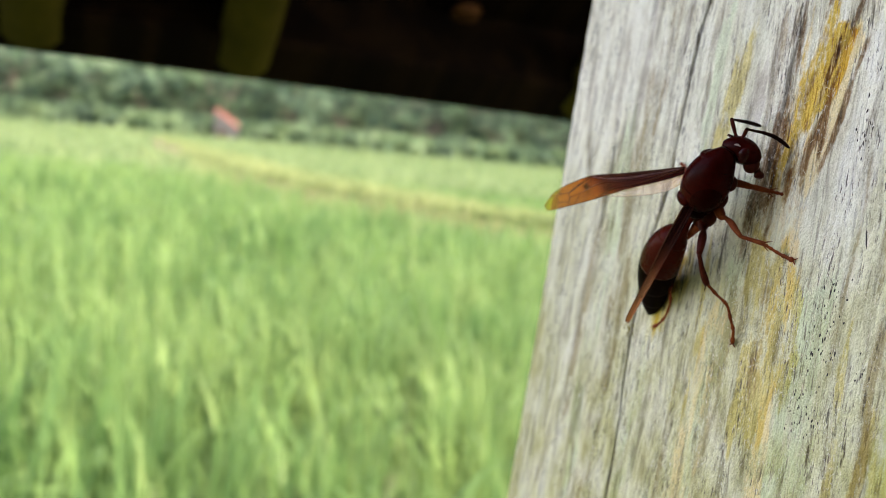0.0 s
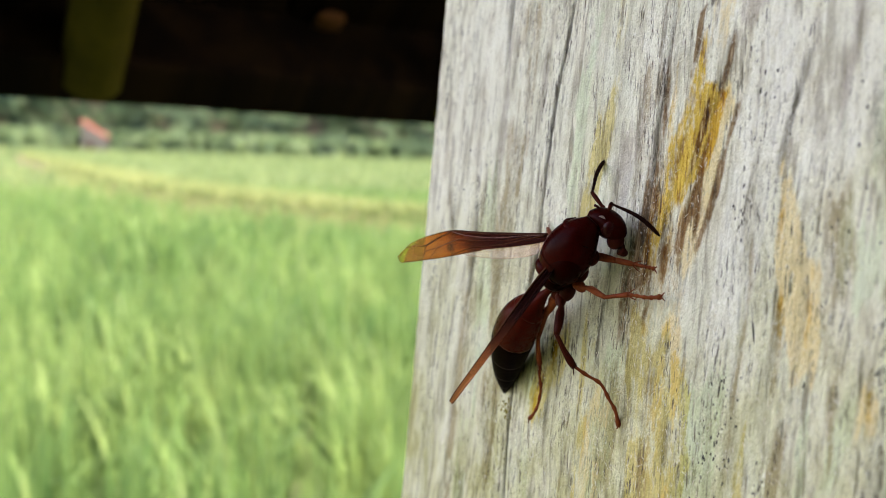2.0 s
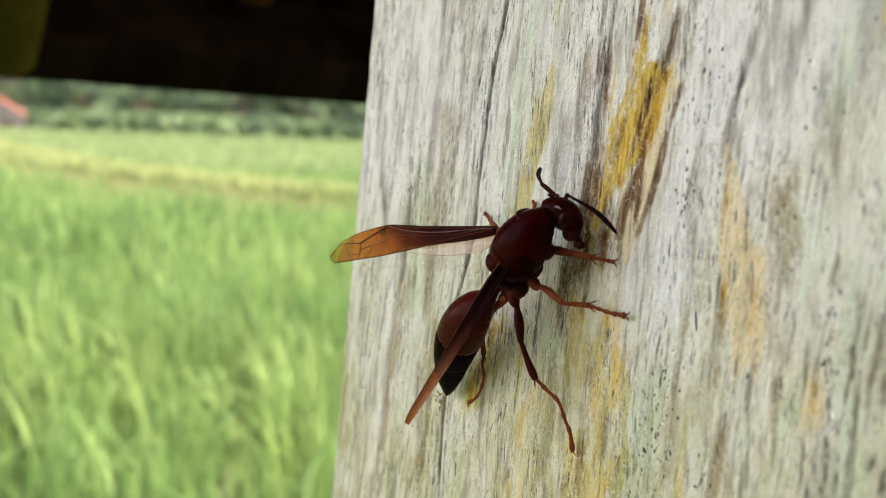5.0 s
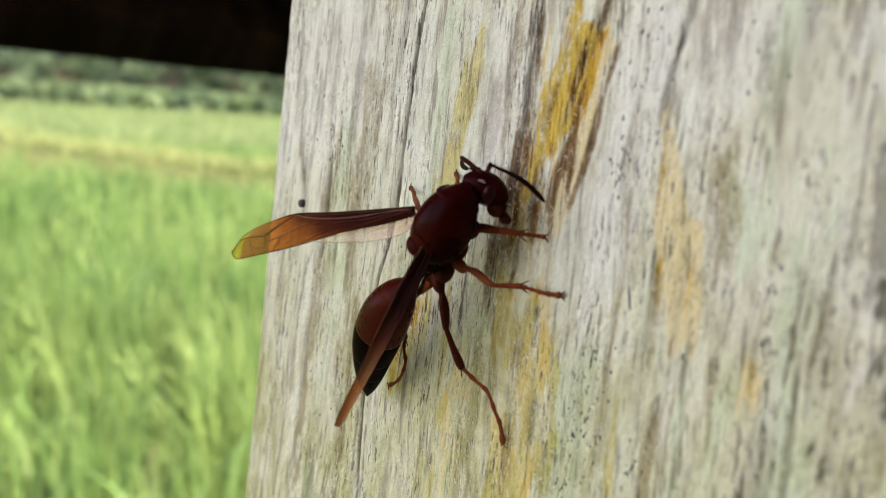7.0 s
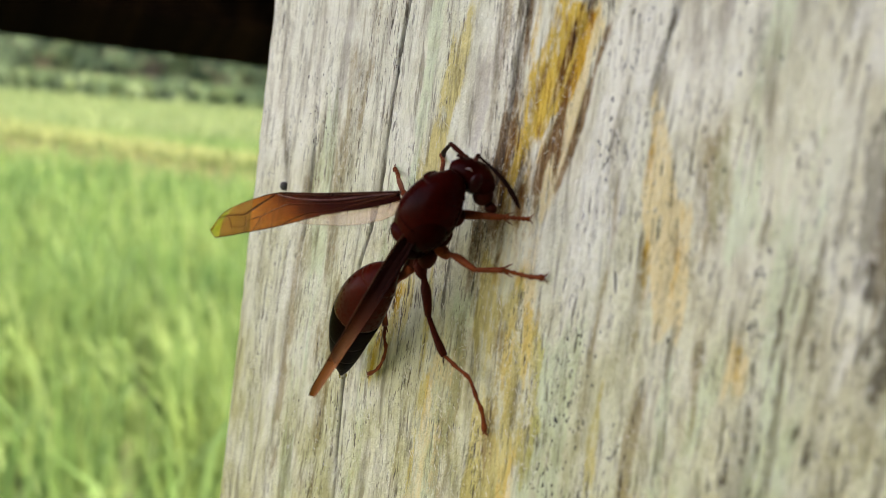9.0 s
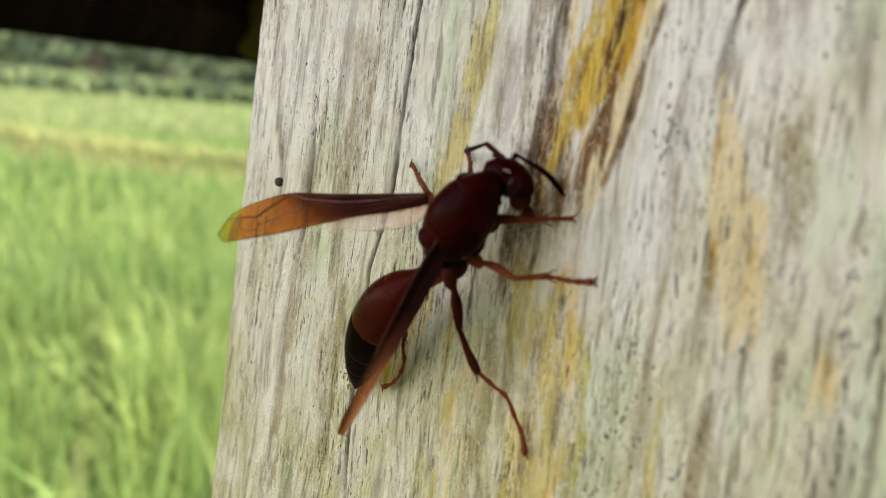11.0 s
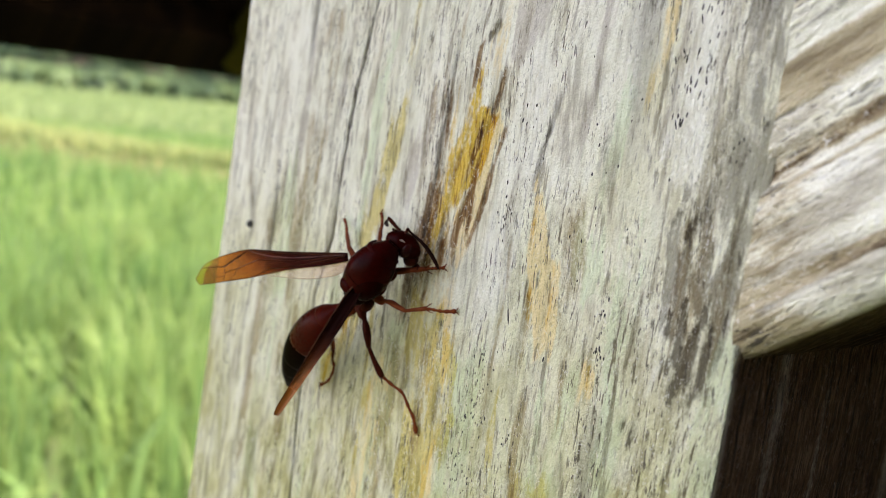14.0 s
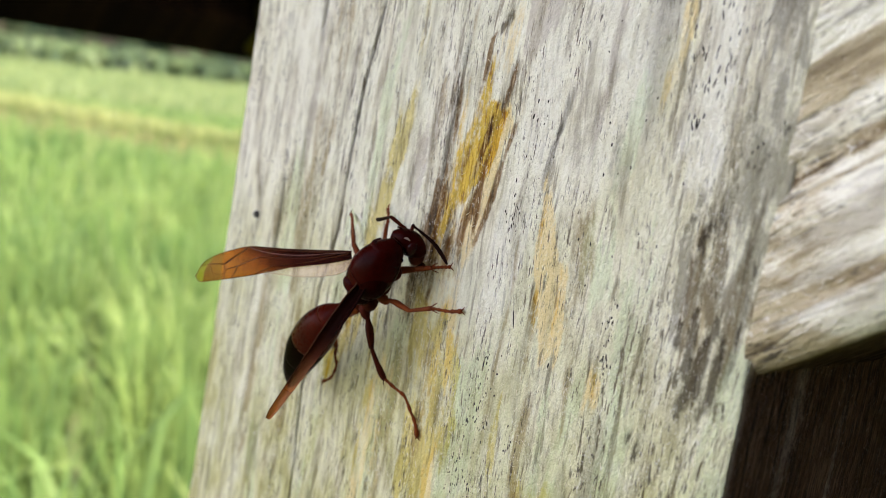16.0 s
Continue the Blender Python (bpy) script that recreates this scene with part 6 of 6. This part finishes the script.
# ---- what moves: the wasp shifts and turns on the wood; legs and feelers swing at their joints ----
def motions():
    body = [
        (0, 24.95, -4.76, -2.62, 6.98, -0.30, -2.72),
        (0.5, 25.31, -5.15, -2.72, 6.48, 1.39, -3.42),
        (1, 24.91, -5.24, -2.31, 2.70, 1.83, -2.63),
        (1.5, 24.66, -4.97, -2.11, 1.10, -0.70, -4.04),
        (2, 22.73, -4.79, -1.95, -4.33, 1.10, -6.22),
        (3, 23.77, -5.04, -2.08, -3.46, 2.64, -5.62),
        (6, 25.33, -5.18, -2.54, -1.92, -1.82, -1.19),
        (6.5, 25.52, -5.25, -2.73, -0.76, -2.96, -0.20),
        (7, 25.72, -5.24, -2.65, -0.32, -3.45, 0.61),
        (7.5, 25.70, -5.20, -2.73, -1.12, -1.88, 0.85),
        (8, 25.80, -5.22, -2.73, -1.23, -2.63, 1.17),
        (8.5, 25.80, -5.24, -2.81, -1.73, -1.53, 1.33),
        (9, 25.39, -4.95, -3.04, 0.15, -1.06, 2.34),
        (11.5, 25.44, -5.20, -3.44, -0.05, 0.26, -0.43),
        (12, 25.59, -5.28, -3.50, -0.04, -0.44, 0.97),
        (12.5, 25.43, -5.29, -3.68, 0.29, -0.38, 2.71),
        (13, 25.37, -5.11, -3.97, 0.78, -0.74, 3.70),
        (13.5, 25.25, -4.95, -3.93, -0.11, 0.96, 4.60),
        (14.5, 25.31, -4.89, -3.95, 0.14, 0.10, 6.67),
        (16, 25.46, -4.88, -4.01, -0.32, -0.58, 6.55),
    ]
    walk(WASP, [(t, POST @ pose(x * MM, y * MM, z * MM, rx, ry, rz)) for t, x, y, z, rx, ry, rz in body])
    swing = {
        "hind_right": [(0, -42.3, -30.1, 0.3), (0.5, -43.0, -32.5, 0.8), (1, -37.1, -27.3, -0.9), (1.5, -33.7, -19.7, -2.1), (2, -30.3, -28.2, -1.8), (2.5, -39.6, -38.9, 1.2), (3, -25.4, -27.3, -2.6), (3.5, -3.0, -6.0, -1.5), (6, -0.1, -1.2, -0.5), (6.5, -0.7, 0.1, -0.3), (7, -1.4, 1.5, -0.1), (7.5, -0.8, -0.1, -0.3), (8, -0.7, 1.0, 0.1), (8.5, 0.0, -0.0, 0.0), (9, -3.0, -3.3, -2.2), (11.5, -0.1, -4.1, -1.6), (12, 0.2, -3.4, -1.3), (12.5, -0.1, -5.0, -2.0), (13, -1.1, -5.7, -2.7), (13.5, -1.2, -7.7, -3.4), (14.5, -2.0, -8.2, -3.8), (16, -1.7, -6.2, -2.9)],
        "mid_right": [(0, -9.0, 18.4, -0.6), (0.5, -6.6, 17.8, 5.6), (1, -3.2, 8.7, 3.0), (1.5, -1.0, 2.1, 0.0), (2, 4.8, -10.3, -6.3), (3, 0.4, -1.0, -0.9), (6, -0.6, 1.2, 0.0), (6.5, -0.7, 1.5, 0.4), (7, -1.4, 2.9, 0.3), (7.5, -0.5, 0.9, -0.3), (8, -0.7, 1.5, -0.0), (8.5, 0.0, -0.0, 0.0), (9, 0.2, -1.9, -4.7), (11.5, 2.7, -5.4, 0.4), (12, 2.6, -5.4, -0.3), (12.5, 3.0, -6.5, -2.2), (13, 3.7, -8.1, -4.4), (13.5, 4.2, -9.4, -6.7), (14.5, 3.9, -9.1, -8.8), (16, 4.3, -9.8, -8.9)],
        "fore_right": [(0, -8.8, 11.2, 15.7), (0.5, -7.6, 8.5, 32.1), (1, -6.2, 7.2, 17.0), (1.5, -5.9, 7.3, 2.5), (2, -2.5, 3.0, 0.6), (3, -2.2, 3.6, -5.8), (6, -2.6, 3.6, -2.3), (6.5, -2.4, 3.2, -1.0), (7, -3.4, 4.4, -0.3), (7.5, -1.4, 1.9, -0.7), (8, -1.6, 2.1, -0.4), (8.5, 0.0, -0.0, 0.0), (9, 1.4, -0.4, -6.1), (11.5, 4.1, -5.7, 1.4), (12, 4.4, -5.9, 1.0), (12.5, 5.5, -6.3, -1.8), (13, 7.4, -7.7, -4.9), (13.5, 9.1, -8.7, -8.1), (14.5, 9.1, -8.2, -9.6), (16, 9.5, -8.6, -9.9)],
        "hind_left": [(0, -10.8, -5.0, 7.2), (0.5, -9.7, -5.0, 6.3), (1, -6.8, -8.0, 3.3), (1.5, -7.5, -6.0, 4.1), (2, -6.0, -14.8, -0.6), (3, -5.7, -11.8, 0.2), (6, -2.0, -1.3, 1.2), (6.5, -1.3, 0.6, 1.3), (7, -1.1, 1.3, 1.4), (7.5, -0.9, -0.2, 0.7), (8, -0.3, 0.9, 0.6), (8.5, 0.0, -0.0, 0.0), (9, -1.5, -2.2, 0.4), (11.5, -1.9, -1.1, 1.2), (12, -0.4, -0.1, 0.3), (12.5, 0.8, -0.9, -1.1), (13, 0.9, -0.3, -1.0), (13.5, 1.0, -2.7, -2.1), (14.5, 2.2, -2.3, -3.1), (16, 2.7, -0.6, -2.8)],
        "mid_left": [(0, -2.8, -6.8, 1.5), (0.5, -3.7, -8.8, 2.1), (1, -3.9, -9.5, 1.7), (1.5, -1.7, -6.4, 4.7), (2, 0.4, -3.6, 6.5), (3, -1.5, -7.6, 7.3), (6, 0.5, -0.9, 2.7), (6.5, 0.5, 1.1, 0.3), (7, 0.1, 0.8, -0.7), (7.5, -0.1, -0.3, 0.2), (8, 0.2, 0.7, -0.3), (8.5, 0.0, -0.0, 0.0), (9, -0.3, 0.9, -1.8), (11.5, 0.9, 1.1, 1.1), (12, 0.7, 2.3, -1.1), (12.5, 0.2, 4.0, -4.2), (13, 0.8, 6.4, -5.1), (13.5, 0.5, 4.9, -4.4), (14.5, 0.0, 6.3, -7.1), (16, 0.8, 7.4, -6.3)],
        "fore_left": [(0, -6.8, -7.9, -3.1), (0.5, -7.5, -10.2, -1.2), (1, -7.3, -10.1, -1.4), (1.5, -4.5, -7.1, 0.6), (2, 0.8, 4.6, -3.6), (3, -1.7, -4.9, 2.9), (6, 0.2, -0.8, 1.3), (6.5, -0.1, 1.1, -1.5), (7, -1.0, 0.3, -2.2), (7.5, -0.5, -0.4, -0.4), (8, -0.2, 0.4, -0.9), (8.5, 0.0, -0.0, 0.0), (9, -0.1, 2.2, -2.7), (11.5, 1.6, 2.4, 0.2), (12, 1.3, 3.7, -1.8), (12.5, 0.8, 6.4, -5.0), (13, 2.1, 9.5, -5.7), (13.5, 2.8, 8.4, -3.9), (14.5, 2.2, 10.3, -6.5), (16, 3.3, 11.1, -5.4)],
    }
    for name, rows in swing.items():
        hip = LEGS[name].location.copy()
        walk(LEGS[name], [(t, pose(*hip, rx, ry, rz)) for t, rx, ry, rz in rows])
    # the hind knee is bent while the body leans in, then straightens
    knee = Vector((0.34, 0.65, -3.02)) * MM
    bend = [(0, 55.7, 16.2, 48.1), (0.5, 64.1, 23.7, 49.2), (1, 51.9, 9.3, 42.9), (1.5, 53.6, 27.3, 30.9), (2, 46.6, 2.5, 32.8), (2.5, 59.8, 0.2, 43.6), (3, 39.0, 8.7, 30.7), (3.5, 5.0, 2.0, 4.0), (6, 0.0, 0.0, 0.0), (16, 0.0, 0.0, 0.0)]
    for shin in LEGS["hind_right"].children:
        walk(shin, [(t, Matrix.Translation(knee) @ pose(0, 0, 0, rx, ry, rz) @ Matrix.Translation(-knee)) for t, rx, ry, rz in bend])
    fold = [(0, 5.1, 6.9, -3.5), (0.5, 5.2, 2.7, -2.3), (1.5, -2.2, -0.9, 1.0), (2, -4.9, -2.7, 2.5), (3, -8.6, -8.4, 6.0), (6, -2.0, -4.7, 2.2), (8.5, 0, 0, 0), (9, 1.6, 3.2, -1.5),
            (11.5, 0.9, -4.3, 1.1), (12, 3.0, -1.9, -0.3), (13.5, 2.0, 2.4, -1.4), (14.5, -5.0, -4.0, 3.0), (16, -7.5, -3.7, 3.8)]
    root = NEAR_WING.location.copy()
    twist = ((0, 14), (0.5, 12), (1.5, 14), (2, 18), (3, 16), (6, 5), (8.5, 0), (9, 0), (11.5, 0), (12, 0), (13.5, 0), (14.5, 0), (16, 0))
    walk(NEAR_WING, [(t, pose(*root, rx, ry, rz) @ Matrix.Rotation(radians(turn), 4, NEAR_AXIS)) for (t, rx, ry, rz), (_, turn) in zip(fold, twist)])
    feel = {
        "right": ([(0, -6.7, -6.4, 5.8), (0.5, -4.5, -1.3, 7.9), (1, -4.5, -7.3, 0.5), (1.5, -2.4, -2.6, 1.8), (2, 0.0, -0.0, 0.0), (2.5, -0.1, -1.8, -2.2), (3, -1.8, -5.9, -3.5), (3.5, -0.6, -1.7, -0.9), (6, 4.1, 6.5, -0.4), (7, 1.0, -0.6, -3.2), (8, 2.8, 3.5, -1.7), (9, 4.8, 5.6, -3.7), (11.5, 4.2, 0.8, -9.1), (12.5, 1.8, -3.0, -7.9), (14, 3.3, -1.3, -9.4), (15, 3.5, 0.7, -7.5), (16, 1.1, -6.3, -10.0)],
                  [(0, 14.4, 0.9, 26.2), (0.5, 5.3, 7.6, 20.2), (1, -5.9, 4.0, -1.0), (1.5, 3.4, 0.2, 5.3), (2, 0.0, -0.0, 0.0), (2.5, 15.8, -2.8, 22.0), (3, 6.7, -3.9, 2.3), (3.5, 3.7, -3.5, -1.3), (6, -9.3, 1.5, -8.7), (7, -4.9, 4.4, 0.8), (8, -6.2, 11.5, 9.0), (9, -19.3, 6.9, -11.1), (11.5, 3.3, 14.8, 26.7), (12.5, -6.9, 7.3, 2.4), (14, -20.0, 9.2, -9.1), (15, -23.8, 9.4, -12.3), (16, -15.5, 12.3, -1.0)]),
        "left": ([(0, -15.3, 26.7, 1.5), (0.5, -22.3, 2.7, -15.1), (1, -6.8, -10.1, -12.2), (1.5, 8.9, 2.6, 9.7), (2, 0.0, -0.0, 0.0), (2.5, 5.7, 7.6, 10.0), (3, -7.1, -11.9, -13.8), (3.5, -3.7, -3.4, -5.3), (6, 8.9, -13.9, -3.7), (7, 5.3, -11.1, -4.0), (8, -2.6, -16.3, -14.3), (9, -0.3, -13.5, -10.3), (11.5, -5.7, -21.1, -20.3), (12.5, -12.7, -13.5, -18.5), (14, -5.8, -12.8, -13.6), (15, -4.4, 5.2, -0.3), (16, 9.0, -9.1, 0.7)],
                 [(0, -35.1, -16.7, -24.5), (0.5, -4.3, -1.8, -2.6), (1, 3.8, -7.6, 9.9), (1.5, -20.5, -16.3, -4.2), (2, 0.0, -0.0, 0.0), (2.5, -13.9, -10.1, -4.5), (3, 15.2, -0.9, 13.6), (3.5, -2.9, -10.5, 6.9), (6, -15.7, -19.5, 5.6), (7, -29.8, -29.1, 7.0), (8, -17.4, -26.4, 14.9), (9, -21.6, -30.1, 18.0), (11.5, -3.3, -28.0, 28.1), (12.5, -21.1, -30.7, 19.7), (14, -24.8, -29.9, 14.4), (15, -27.3, -30.0, 11.9), (16, -31.1, -34.8, 20.0)]),
    }
    for name, (scape_rows, whip_rows) in feel.items():
        for joint, rows in zip(FEELERS[name], (scape_rows, whip_rows)):
            hinge = joint.location.copy()
            walk(joint, [(t, pose(*hinge, rx, ry, rz)) for t, rx, ry, rz in rows])


motions()
